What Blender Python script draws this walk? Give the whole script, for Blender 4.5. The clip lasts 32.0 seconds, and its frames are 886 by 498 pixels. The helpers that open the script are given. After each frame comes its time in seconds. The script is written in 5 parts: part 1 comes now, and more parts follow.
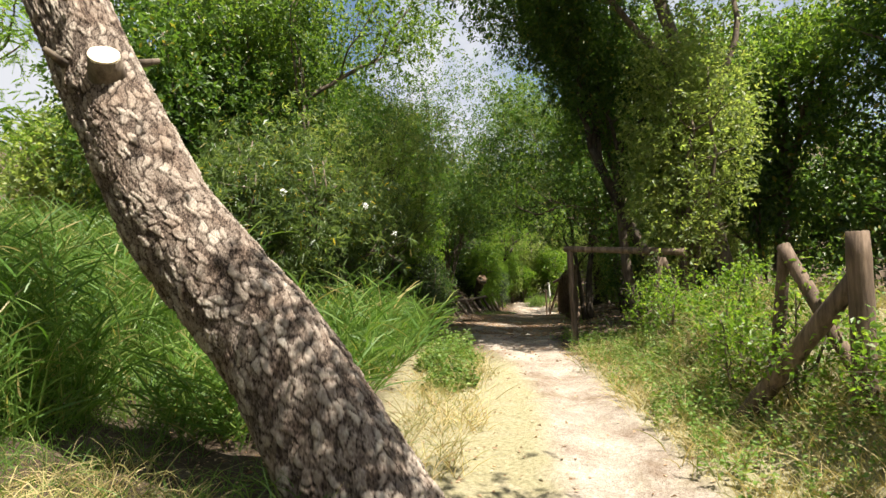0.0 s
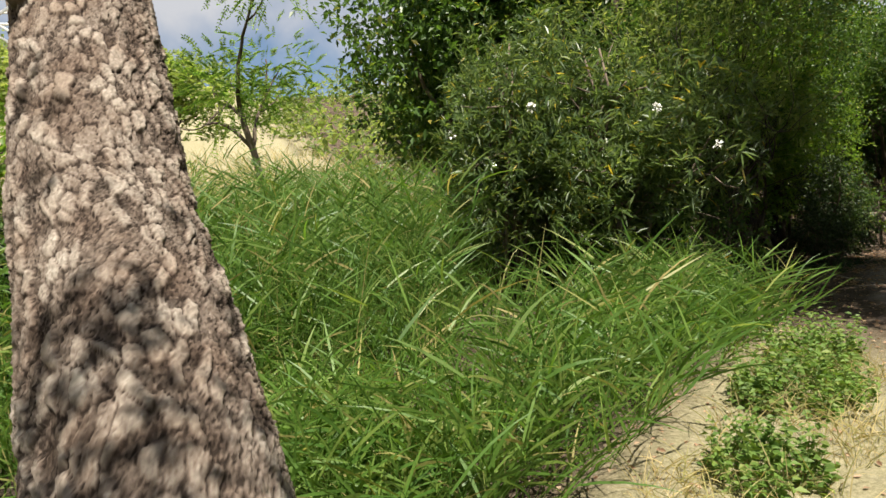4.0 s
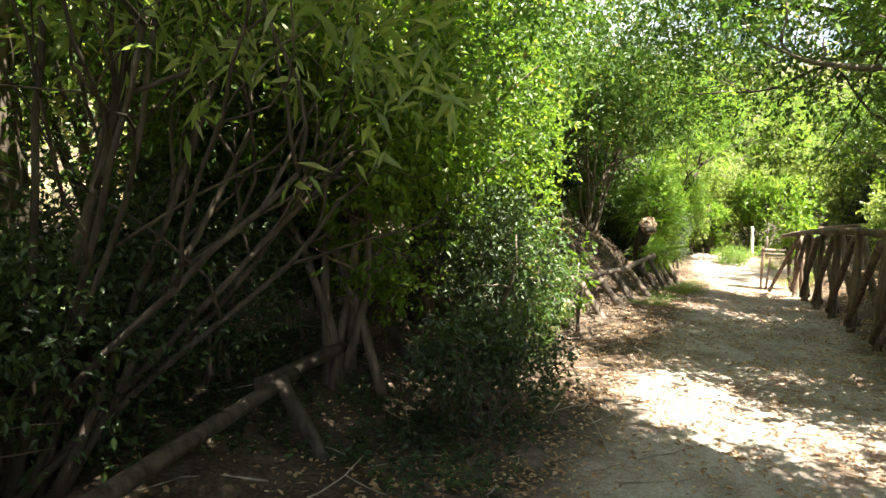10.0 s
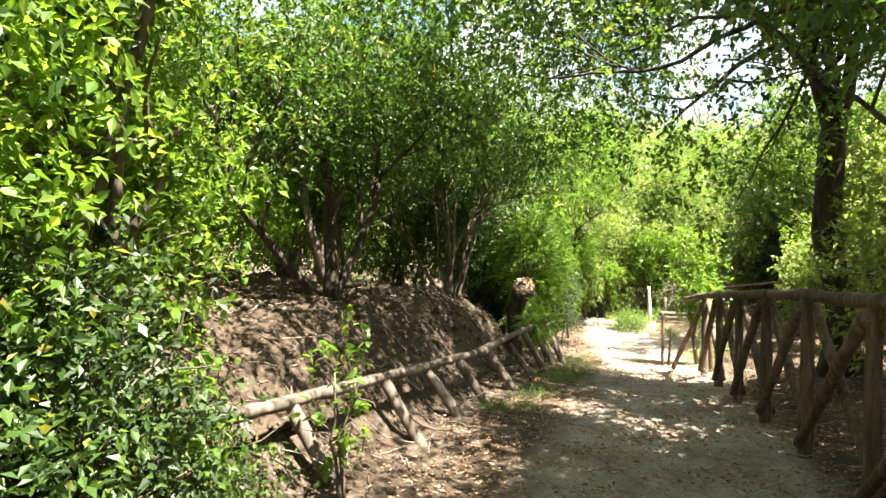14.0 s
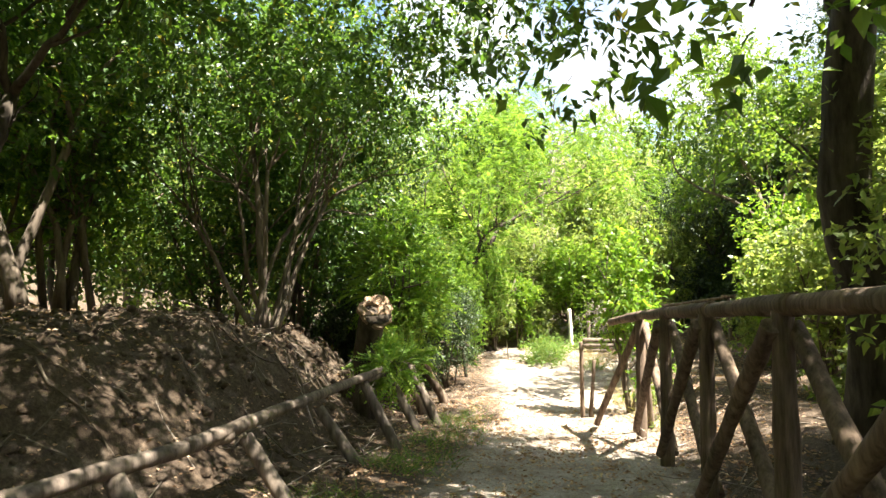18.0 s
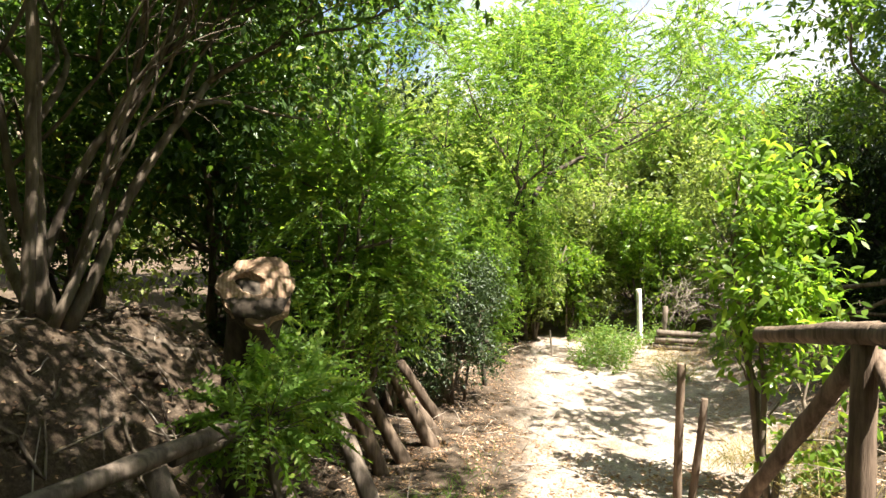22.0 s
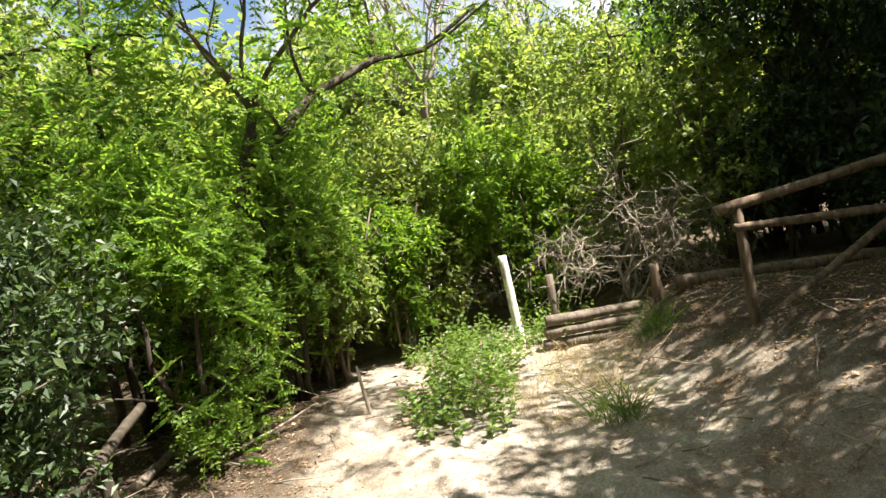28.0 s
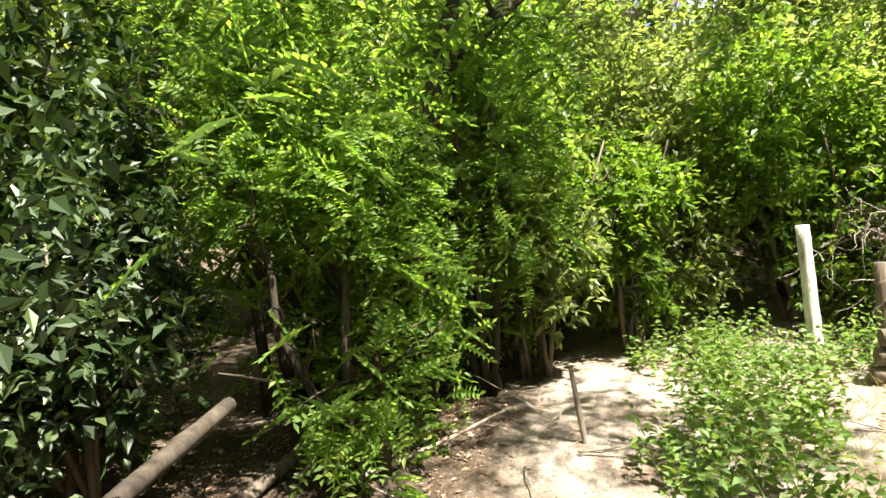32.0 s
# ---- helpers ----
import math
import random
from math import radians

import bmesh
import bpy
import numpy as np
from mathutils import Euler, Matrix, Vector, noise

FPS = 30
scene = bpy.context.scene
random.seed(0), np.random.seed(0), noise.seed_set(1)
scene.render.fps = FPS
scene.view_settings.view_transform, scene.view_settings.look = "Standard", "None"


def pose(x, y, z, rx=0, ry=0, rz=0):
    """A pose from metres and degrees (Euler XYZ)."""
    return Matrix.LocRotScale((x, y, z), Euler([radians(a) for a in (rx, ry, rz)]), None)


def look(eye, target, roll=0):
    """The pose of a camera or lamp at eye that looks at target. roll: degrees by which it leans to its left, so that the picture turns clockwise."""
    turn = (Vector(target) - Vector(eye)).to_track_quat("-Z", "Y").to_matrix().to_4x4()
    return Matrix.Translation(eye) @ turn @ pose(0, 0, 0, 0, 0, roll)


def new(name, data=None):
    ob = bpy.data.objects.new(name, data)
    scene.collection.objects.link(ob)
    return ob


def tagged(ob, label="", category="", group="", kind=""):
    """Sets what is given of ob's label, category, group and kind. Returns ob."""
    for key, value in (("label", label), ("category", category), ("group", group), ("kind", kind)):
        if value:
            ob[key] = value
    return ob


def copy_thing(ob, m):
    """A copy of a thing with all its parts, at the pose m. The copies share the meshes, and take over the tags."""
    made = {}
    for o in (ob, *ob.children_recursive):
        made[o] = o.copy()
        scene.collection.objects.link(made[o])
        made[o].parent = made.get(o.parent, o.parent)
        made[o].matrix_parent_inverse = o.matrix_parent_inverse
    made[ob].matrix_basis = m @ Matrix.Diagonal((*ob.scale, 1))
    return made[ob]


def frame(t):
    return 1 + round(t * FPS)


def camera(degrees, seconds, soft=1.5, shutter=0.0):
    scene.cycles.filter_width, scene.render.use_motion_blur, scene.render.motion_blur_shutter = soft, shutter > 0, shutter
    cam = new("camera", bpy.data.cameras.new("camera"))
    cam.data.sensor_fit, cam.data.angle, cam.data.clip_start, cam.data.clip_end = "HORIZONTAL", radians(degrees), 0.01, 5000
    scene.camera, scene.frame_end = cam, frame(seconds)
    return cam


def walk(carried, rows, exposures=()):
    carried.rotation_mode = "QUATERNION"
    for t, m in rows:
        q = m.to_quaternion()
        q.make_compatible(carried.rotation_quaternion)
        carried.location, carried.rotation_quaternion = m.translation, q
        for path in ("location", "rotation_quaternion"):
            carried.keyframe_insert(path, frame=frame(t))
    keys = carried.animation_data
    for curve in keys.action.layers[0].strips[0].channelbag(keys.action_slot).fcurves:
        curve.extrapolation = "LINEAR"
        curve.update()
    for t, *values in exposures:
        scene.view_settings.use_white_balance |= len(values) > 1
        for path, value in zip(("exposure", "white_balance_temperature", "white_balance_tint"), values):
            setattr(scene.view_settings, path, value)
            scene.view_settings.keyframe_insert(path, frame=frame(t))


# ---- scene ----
cam = camera(73.0, 32.0)
PATH = [
    (0.0, (-6.489, -1.293, 0.913), (-3.097, 0.824, 1.039), -0.69),
    (0.5, (-5.709, -1.005, 1.001), (-2.607, 1.520, 1.025), 2.09),
    (1.0, (-5.172, -0.704, 1.075), (-2.568, 2.332, 1.107), 1.63),
    (1.5, (-4.844, -0.577, 1.127), (-2.958, 2.947, 0.983), -0.64),
    (2.0, (-4.727, -0.569, 1.145), (-3.681, 3.282, 0.865), -4.71),
    (2.5, (-4.665, -0.597, 1.159), (-4.078, 3.350, 0.889), -9.14),
    (3.0, (-4.473, -0.557, 1.155), (-3.557, 3.315, 0.744), -9.99),
    (3.5, (-4.158, -0.336, 1.177), (-2.733, 3.386, 0.839), -6.85),
    (4.0, (-3.733, -0.286, 1.200), (-2.366, 3.457, 0.853), -5.73),
    (4.5, (-3.351, -0.139, 1.245), (-2.012, 3.606, 0.816), -7.74),
    (6.5, (-1.762, 1.302, 1.252), (-0.497, 5.067, 0.781), -2.26),
    (7.0, (-1.322, 1.585, 1.236), (-0.078, 5.360, 0.780), -2.49),
    (7.5, (-0.675, 1.924, 1.238), (0.878, 5.585, 0.807), -1.70),
    (8.0, (-0.037, 2.396, 1.213), (1.843, 5.891, 0.709), 2.19),
    (8.5, (0.540, 2.720, 1.207), (2.560, 6.135, 0.699), 3.70),
    (9.0, (0.903, 2.998, 1.209), (2.926, 6.415, 0.730), 3.07),
    (9.5, (1.168, 3.082, 1.223), (3.671, 6.170, 0.778), 4.47),
    (10.0, (1.763, 3.399, 1.230), (4.508, 6.279, 0.816), 1.29),
    (10.5, (2.181, 3.747, 1.217), (4.945, 6.618, 0.885), 0.22),
    (11.0, (2.656, 3.807, 1.155), (5.570, 6.541, 0.983), 1.91),
    (11.5, (3.190, 4.051, 1.111), (6.223, 6.659, 1.056), 0.80),
    (12.0, (3.723, 4.213, 1.119), (6.793, 6.776, 1.208), 0.92),
    (12.5, (4.190, 4.401, 1.139), (7.293, 6.923, 1.246), 1.12),
    (13.0, (4.601, 4.592, 1.139), (7.712, 7.108, 1.162), 0.90),
    (13.5, (5.017, 4.652, 1.121), (8.165, 7.119, 1.107), 0.55),
    (15.5, (6.879, 4.912, 0.896), (9.988, 7.423, 1.058), 3.17),
    (16.0, (7.300, 5.103, 0.867), (10.482, 7.520, 1.050), 2.21),
    (16.5, (7.700, 5.346, 0.848), (11.053, 7.520, 1.008), 1.02),
    (17.0, (8.110, 5.445, 0.829), (11.525, 7.522, 0.986), -0.86),
    (17.5, (8.726, 5.609, 0.793), (12.063, 7.806, 0.990), 0.23),
    (18.0, (9.407, 5.786, 0.791), (12.802, 7.890, 1.001), 0.05),
    (18.5, (10.006, 6.040, 0.785), (13.345, 8.239, 0.912), 0.90),
    (19.0, (10.536, 6.209, 0.794), (13.739, 8.604, 0.810), 3.94),
    (19.5, (11.042, 6.419, 0.792), (14.159, 8.927, 0.835), 6.79),
    (20.0, (11.548, 6.597, 0.785), (14.535, 9.257, 0.800), 5.75),
    (20.5, (11.969, 6.843, 0.754), (14.948, 9.512, 0.810), 3.29),
    (21.0, (12.372, 7.022, 0.723), (15.379, 9.660, 0.749), 2.88),
    (21.5, (12.791, 7.214, 0.705), (15.888, 9.746, 0.738), 2.02),
    (22.0, (13.153, 7.401, 0.704), (16.345, 9.812, 0.697), 2.01),
    (22.5, (13.588, 7.490, 0.701), (16.949, 9.660, 0.699), -0.55),
    (23.0, (14.049, 7.645, 0.576), (17.393, 9.835, 0.743), -1.06),
    (23.5, (14.548, 7.843, 0.547), (17.771, 10.202, 0.768), -0.56),
    (24.0, (14.938, 8.075, 0.514), (18.001, 10.640, 0.725), -1.25),
    (24.5, (15.326, 8.226, 0.484), (18.504, 10.652, 0.603), -2.67),
    (26.5, (17.100, 8.794, 0.355), (20.249, 11.255, 0.190), -1.54),
    (27.0, (17.556, 8.942, 0.313), (20.813, 11.259, 0.150), -3.82),
    (27.5, (17.926, 9.115, 0.265), (21.377, 11.135, 0.163), -7.31),
    (28.0, (18.244, 9.225, 0.227), (21.909, 10.827, 0.223), -9.60),
    (28.5, (18.447, 9.347, 0.204), (22.263, 10.544, 0.229), -9.79),
    (29.0, (18.499, 9.352, 0.210), (22.376, 10.331, 0.272), -10.23),
    (29.5, (18.510, 9.323, 0.224), (22.420, 10.144, 0.415), -10.99),
    (30.0, (18.541, 9.326, 0.227), (22.424, 10.214, 0.587), -13.04),
    (30.5, (18.574, 9.319, 0.215), (22.479, 10.090, 0.617), -14.30),
    (31.0, (18.809, 9.515, 0.168), (22.493, 11.033, 0.519), -10.61),
    (31.5, (19.259, 9.954, 0.129), (22.545, 12.231, 0.259), -6.19),
    (32.0, (19.730, 10.419, 0.151), (22.696, 13.101, 0.051), -4.01),
]

# ---- exposure, world and sun ----
SUN_DIR = Vector((-0.04, -0.48, 1.0)).normalized()
EXPOSURES = [(0, 1.62), (2, 1.3), (4.5, 1.25), (7, 1.72), (8, 2.6), (9, 2.86), (11, 3.5), (12, 3.5), (13, 2.98), (16, 3.38), (17, 3.34), (18, 3.0), (20, 2.85), (23, 2.32), (24, 2.25), (27, 2.0), (28, 2.2), (32, 2.42)]
walk(cam, [(t, look(eye, target, roll)) for t, eye, target, roll in PATH], EXPOSURES)

world = bpy.data.worlds.new("world")
scene.world = world
world.use_nodes = True
wn, wl = world.node_tree.nodes, world.node_tree.links
sky = wn.new("ShaderNodeTexSky")
sky.sky_type = "NISHITA"
sky.sun_disc = False
sky.sun_elevation = math.asin(SUN_DIR.z)
sky.sun_rotation = math.atan2(SUN_DIR.x, SUN_DIR.y)
sky.air_density, sky.dust_density = 1.0, 1.6
tc = wn.new("ShaderNodeTexCoord")
cn = wn.new("ShaderNodeTexNoise")
cn.inputs["Scale"].default_value, cn.inputs["Detail"].default_value = 4.2, 7
cr = wn.new("ShaderNodeValToRGB")
cr.color_ramp.elements[0].position, cr.color_ramp.elements[1].position = 0.42, 0.60
mixc = wn.new("ShaderNodeMixRGB")
mixc.inputs["Color2"].default_value = (5.4, 5.5, 5.8, 1)
wl.new(tc.outputs["Generated"], cn.inputs["Vector"])
wl.new(cn.outputs["Fac"], cr.inputs["Fac"])
wl.new(cr.outputs["Color"], mixc.inputs["Fac"])
wl.new(sky.outputs["Color"], mixc.inputs["Color1"])
wl.new(mixc.outputs["Color"], wn["Background"].inputs["Color"])
wn["Background"].inputs["Strength"].default_value = 0.05

sun_data = bpy.data.lights.new("sun", "SUN")
sun_data.energy, sun_data.angle, sun_data.color = 5.0, radians(0.53), (1.0, 0.94, 0.82)
sun = new("sun", sun_data)
sun.matrix_world = look(SUN_DIR * 60, (0, 0, 0))


# ---- materials ----
def node_material(name, rough=0.7, spec=0.3):
    m = bpy.data.materials.new(name)
    m.use_nodes = True
    nt = m.node_tree
    b = nt.nodes["Principled BSDF"]
    b.inputs["Roughness"].default_value = rough
    b.inputs["Specular IOR Level"].default_value = spec
    return m, nt, b


def ramp(nt, stops):
    r = nt.nodes.new("ShaderNodeValToRGB")
    els = r.color_ramp.elements
    while len(els) < len(stops):
        els.new(0.5)
    for e, (p, c) in zip(els, stops):
        e.position, e.color = p, (*c, 1)
    return r


def noise_tex(nt, scale, detail=4, rough=0.6, coord="Object", stretch=None):
    t = nt.nodes.new("ShaderNodeTexCoord")
    n = nt.nodes.new("ShaderNodeTexNoise")
    n.inputs["Scale"].default_value, n.inputs["Detail"].default_value, n.inputs["Roughness"].default_value = scale, detail, rough
    if stretch:
        mp = nt.nodes.new("ShaderNodeMapping")
        mp.inputs["Scale"].default_value = stretch
        nt.links.new(t.outputs[coord], mp.inputs["Vector"])
        nt.links.new(mp.outputs["Vector"], n.inputs["Vector"])
    else:
        nt.links.new(t.outputs[coord], n.inputs["Vector"])
    return n


def bump(nt, b, height, strength, dist=0.02):
    bp = nt.nodes.new("ShaderNodeBump")
    bp.inputs["Strength"].default_value, bp.inputs["Distance"].default_value = strength, dist
    nt.links.new(height, bp.inputs["Height"])
    nt.links.new(bp.outputs["Normal"], b.inputs["Normal"])


def mix_rgb(nt, fac, a, b, mode="MIX"):
    m = nt.nodes.new("ShaderNodeMixRGB")
    m.blend_type = mode
    for sock, v in (("Fac", fac), ("Color1", a), ("Color2", b)):
        if isinstance(v, (int, float)):
            m.inputs[sock].default_value = v
        elif isinstance(v, tuple):
            m.inputs[sock].default_value = (*v, 1)
        else:
            nt.links.new(v, m.inputs[sock])
    return m.outputs["Color"]


def leaf_material(name, stops, rough=0.42, thin=0.45, glow=(0.66, 0.74, 0.25)):
    """Leaves: gloss above, light shining through; colours vary leaf by leaf."""
    m, nt, b = node_material(name, rough, 0.45)
    geo = nt.nodes.new("ShaderNodeNewGeometry")
    info = nt.nodes.new("ShaderNodeObjectInfo")
    r = ramp(nt, stops)
    nt.links.new(geo.outputs["Random Per Island"], r.inputs["Fac"])
    big = noise_tex(nt, 1.3, 2)
    k = ramp(nt, [(0.3, (0.77, 0.73, 0.75)), (0.7, (1.21, 1.11, 1.08))])
    nt.links.new(big.outputs["Fac"], k.inputs["Fac"])
    col = mix_rgb(nt, 1.0, r.outputs["Color"], k.outputs["Color"], "MULTIPLY")
    nt.links.new(col, b.inputs["Base Color"])
    tr = nt.nodes.new("ShaderNodeBsdfTranslucent")
    nt.links.new(mix_rgb(nt, 0.35, mix_rgb(nt, 1.0, col, (2.0, 1.95, 1.2), "MULTIPLY"), glow, "MULTIPLY"), tr.inputs["Color"])
    mx = nt.nodes.new("ShaderNodeMixShader")
    mx.inputs["Fac"].default_value = thin
    nt.links.new(b.outputs["BSDF"], mx.inputs[1])
    nt.links.new(tr.outputs["BSDF"], mx.inputs[2])
    nt.links.new(mx.outputs["Shader"], nt.nodes["Material Output"].inputs["Surface"])
    return m


M = {}
M["laurel"] = leaf_material("laurel_leaf", [(0, (0.035, 0.075, 0.018)), (0.6, (0.06, 0.125, 0.025)), (0.95, (0.10, 0.17, 0.03)), (1, (0.25, 0.22, 0.05))])
M["oak"] = leaf_material("oak_leaf", [(0, (0.05, 0.10, 0.02)), (0.6, (0.085, 0.155, 0.028)), (1, (0.15, 0.21, 0.04))], thin=0.55)
# near-black leaf: deep shade put into the colour of dark evergreen leaves
M["dark_shade"] = leaf_material("dark_shade_leaf", [(0, (0.016, 0.034, 0.01)), (0.7, (0.032, 0.062, 0.016)), (1, (0.06, 0.10, 0.025))], rough=0.5, thin=0.2)
M["bright"] = leaf_material("young_leaf", [(0, (0.08, 0.16, 0.022)), (0.6, (0.12, 0.22, 0.03)), (1, (0.20, 0.28, 0.045))], thin=0.58)
M["robinia"] = leaf_material("robinia_leaflet", [(0, (0.095, 0.19, 0.032)), (0.7, (0.15, 0.265, 0.045)), (1, (0.25, 0.34, 0.07))], rough=0.55, thin=0.6)
M["oleander"] = leaf_material("oleander_leaf", [(0, (0.06, 0.105, 0.042)), (0.7, (0.1, 0.155, 0.055)), (0.97, (0.15, 0.2, 0.07)), (1, (0.42, 0.33, 0.04))], rough=0.36, thin=0.5)
M["olive"] = leaf_material("dry_green_leaf", [(0, (0.105, 0.16, 0.05)), (0.6, (0.165, 0.23, 0.075)), (1, (0.26, 0.305, 0.115))], thin=0.58)
M["nettle"] = leaf_material("herb_leaf", [(0, (0.085, 0.17, 0.03)), (0.7, (0.13, 0.22, 0.045)), (1, (0.2, 0.26, 0.07))], rough=0.6, thin=0.4)
M["grass"] = leaf_material("grass_blade", [(0, (0.055, 0.13, 0.02)), (0.6, (0.095, 0.185, 0.03)), (0.9, (0.16, 0.24, 0.055)), (1, (0.34, 0.3, 0.13))], rough=0.5, thin=0.4)
M["dry_grass"] = leaf_material("dry_grass_blade", [(0, (0.16, 0.19, 0.06)), (0.45, (0.30, 0.28, 0.12)), (1, (0.46, 0.39, 0.21))], rough=0.7, thin=0.3, glow=(0.8, 0.7, 0.4))
M["litter"] = leaf_material("dead_leaf", [(0, (0.16, 0.10, 0.06)), (0.5, (0.27, 0.18, 0.115)), (0.85, (0.40, 0.30, 0.2)), (1, (0.5, 0.41, 0.3))], rough=0.75, thin=0.25, glow=(0.9, 0.7, 0.5))


def bark_material(name, dark, light, scale=14, stretch=(1, 1, 0.22), strength=0.7):
    m, nt, b = node_material(name, 0.9, 0.15)
    n = noise_tex(nt, scale, 6, 0.65, stretch=stretch)
    big = noise_tex(nt, 2.2, 3)
    r = ramp(nt, [(0.32, dark), (0.68, light)])
    nt.links.new(n.outputs["Fac"], r.inputs["Fac"])
    k = ramp(nt, [(0.3, (0.7, 0.7, 0.7)), (0.7, (1.2, 1.15, 1.1))])
    nt.links.new(big.outputs["Fac"], k.inputs["Fac"])
    nt.links.new(mix_rgb(nt, 1.0, r.outputs["Color"], k.outputs["Color"], "MULTIPLY"), b.inputs["Base Color"])
    bump(nt, b, n.outputs["Fac"], strength, 0.015)
    return m


M["bark"] = bark_material("grey_brown_bark", (0.06, 0.045, 0.035), (0.20, 0.165, 0.13))
M["dark_bark"] = bark_material("dark_trunk_bark", (0.025, 0.02, 0.015), (0.10, 0.082, 0.066))
M["pale_bark"] = bark_material("pale_grey_bark", (0.16, 0.135, 0.11), (0.36, 0.32, 0.27))
M["log"] = bark_material("weathered_log", (0.055, 0.039, 0.029), (0.22, 0.165, 0.125), scale=22, stretch=(1, 1, 0.12))
M["old_log"] = bark_material("grey_weathered_log", (0.065, 0.052, 0.043), (0.22, 0.18, 0.148), scale=20, stretch=(1, 1, 0.1))
M["dead_wood"] = bark_material("bleached_dead_wood", (0.17, 0.14, 0.115), (0.4, 0.35, 0.3), scale=18)
M["stone"] = bark_material("pale_stone", (0.34, 0.31, 0.26), (0.52, 0.48, 0.42), scale=9, stretch=(1, 1, 1))

# pine bark: pale flaky plates between dark furrows, by the plate mask of the mesh
m, nt, b = node_material("pine_bark", 0.9, 0.15)
at_ = nt.nodes.new("ShaderNodeAttribute")
at_.attribute_name = "plate"
n1 = noise_tex(nt, 42, 8, 0.8, stretch=(1, 1, 0.5))
n2 = noise_tex(nt, 5, 4)
fray = nt.nodes.new("ShaderNodeMath")
fray.operation = "MULTIPLY_ADD"
fray.inputs[1].default_value, fray.inputs[2].default_value = 0.5, -0.25
nt.links.new(n1.outputs["Fac"], fray.inputs[0])
mask = nt.nodes.new("ShaderNodeMath")
mask.operation, mask.use_clamp = "ADD", True
nt.links.new(at_.outputs["Fac"], mask.inputs[0])
nt.links.new(fray.outputs[0], mask.inputs[1])
pr = ramp(nt, [(0.0, (0.012, 0.009, 0.007)), (0.3, (0.055, 0.042, 0.034)), (0.55, (0.2, 0.165, 0.14)), (1.0, (0.46, 0.42, 0.37))])
nt.links.new(mask.outputs[0], pr.inputs["Fac"])
k2 = ramp(nt, [(0.35, (0.72, 0.62, 0.56)), (0.65, (1.12, 1.09, 1.06))])
nt.links.new(n2.outputs["Fac"], k2.inputs["Fac"])
nt.links.new(mix_rgb(nt, 1.0, pr.outputs["Color"], k2.outputs["Color"], "MULTIPLY"), b.inputs["Base Color"])
bump(nt, b, n1.outputs["Fac"], 0.9, 0.02)
M["pine"] = m


def cut_wood(name, pale, mid, ring):
    m, nt, b = node_material(name, 0.75, 0.25)
    t = nt.nodes.new("ShaderNodeTexCoord")
    w = nt.nodes.new("ShaderNodeTexWave")
    w.wave_type, w.rings_direction = "RINGS", "Z"
    w.inputs["Scale"].default_value, w.inputs["Distortion"].default_value, w.inputs["Detail"].default_value = ring, 2.5, 3
    nt.links.new(t.outputs["Object"], w.inputs["Vector"])
    r = ramp(nt, [(0.2, mid), (0.8, pale)])
    nt.links.new(w.outputs["Fac"], r.inputs["Fac"])
    n = noise_tex(nt, 11, 5)
    k = ramp(nt, [(0.3, (0.7, 0.62, 0.55)), (0.65, (1.08, 1.06, 1.04))])
    nt.links.new(n.outputs["Fac"], k.inputs["Fac"])
    nt.links.new(mix_rgb(nt, 1.0, r.outputs["Color"], k.outputs["Color"], "MULTIPLY"), b.inputs["Base Color"])
    bump(nt, b, n.outputs["Fac"], 0.35, 0.01)
    return m


M["cut"] = cut_wood("cut_wood", (0.33, 0.235, 0.16), (0.25, 0.165, 0.11), 14)
M["fresh_cut"] = cut_wood("pale_cut_wood", (0.8, 0.74, 0.6), (0.74, 0.66, 0.5), 20)

# ground: dusty trodden path, dark litter soil and green verge, by masks of the sheet
m, nt, b = node_material("ground_soil", 0.95, 0.12)
pa = nt.nodes.new("ShaderNodeAttribute")
pa.attribute_name = "trodden"
ga = nt.nodes.new("ShaderNodeAttribute")
ga.attribute_name = "dry"
fine = noise_tex(nt, 34, 8, 0.75)
mid = noise_tex(nt, 4.5, 5, 0.6)
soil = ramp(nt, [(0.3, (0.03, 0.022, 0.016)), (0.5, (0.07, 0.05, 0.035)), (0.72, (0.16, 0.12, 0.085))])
dust = ramp(nt, [(0.3, (0.25, 0.21, 0.178)), (0.55, (0.39, 0.352, 0.315)), (0.75, (0.56, 0.525, 0.485))])
straw = ramp(nt, [(0.3, (0.17, 0.16, 0.08)), (0.6, (0.38, 0.34, 0.21)), (0.8, (0.54, 0.49, 0.35))])
for rr in (soil, dust, straw):
    nt.links.new(fine.outputs["Fac"], rr.inputs["Fac"])
edge = nt.nodes.new("ShaderNodeMath")
edge.operation = "MULTIPLY_ADD"
edge.inputs[1].default_value, edge.inputs[2].default_value = 1.1, -0.55
nt.links.new(mid.outputs["Fac"], edge.inputs[0])
add = nt.nodes.new("ShaderNodeMath")
add.operation, add.use_clamp = "ADD", True
nt.links.new(pa.outputs["Fac"], add.inputs[0])
nt.links.new(edge.outputs[0], add.inputs[1])
patch = noise_tex(nt, 1.6, 6, 0.7)
worn = ramp(nt, [(0.36, (0.56, 0.47, 0.40)), (0.5, (0.86, 0.82, 0.78)), (0.64, (1.12, 1.1, 1.06))])
nt.links.new(patch.outputs["Fac"], worn.inputs["Fac"])
grit = noise_tex(nt, 95, 3, 0.8)
specks = ramp(nt, [(0.36, (0.5, 0.42, 0.36)), (0.47, (0.98, 0.97, 0.95)), (0.62, (1.0, 1.0, 1.0)), (0.72, (1.3, 1.3, 1.28))])
nt.links.new(grit.outputs["Fac"], specks.inputs["Fac"])
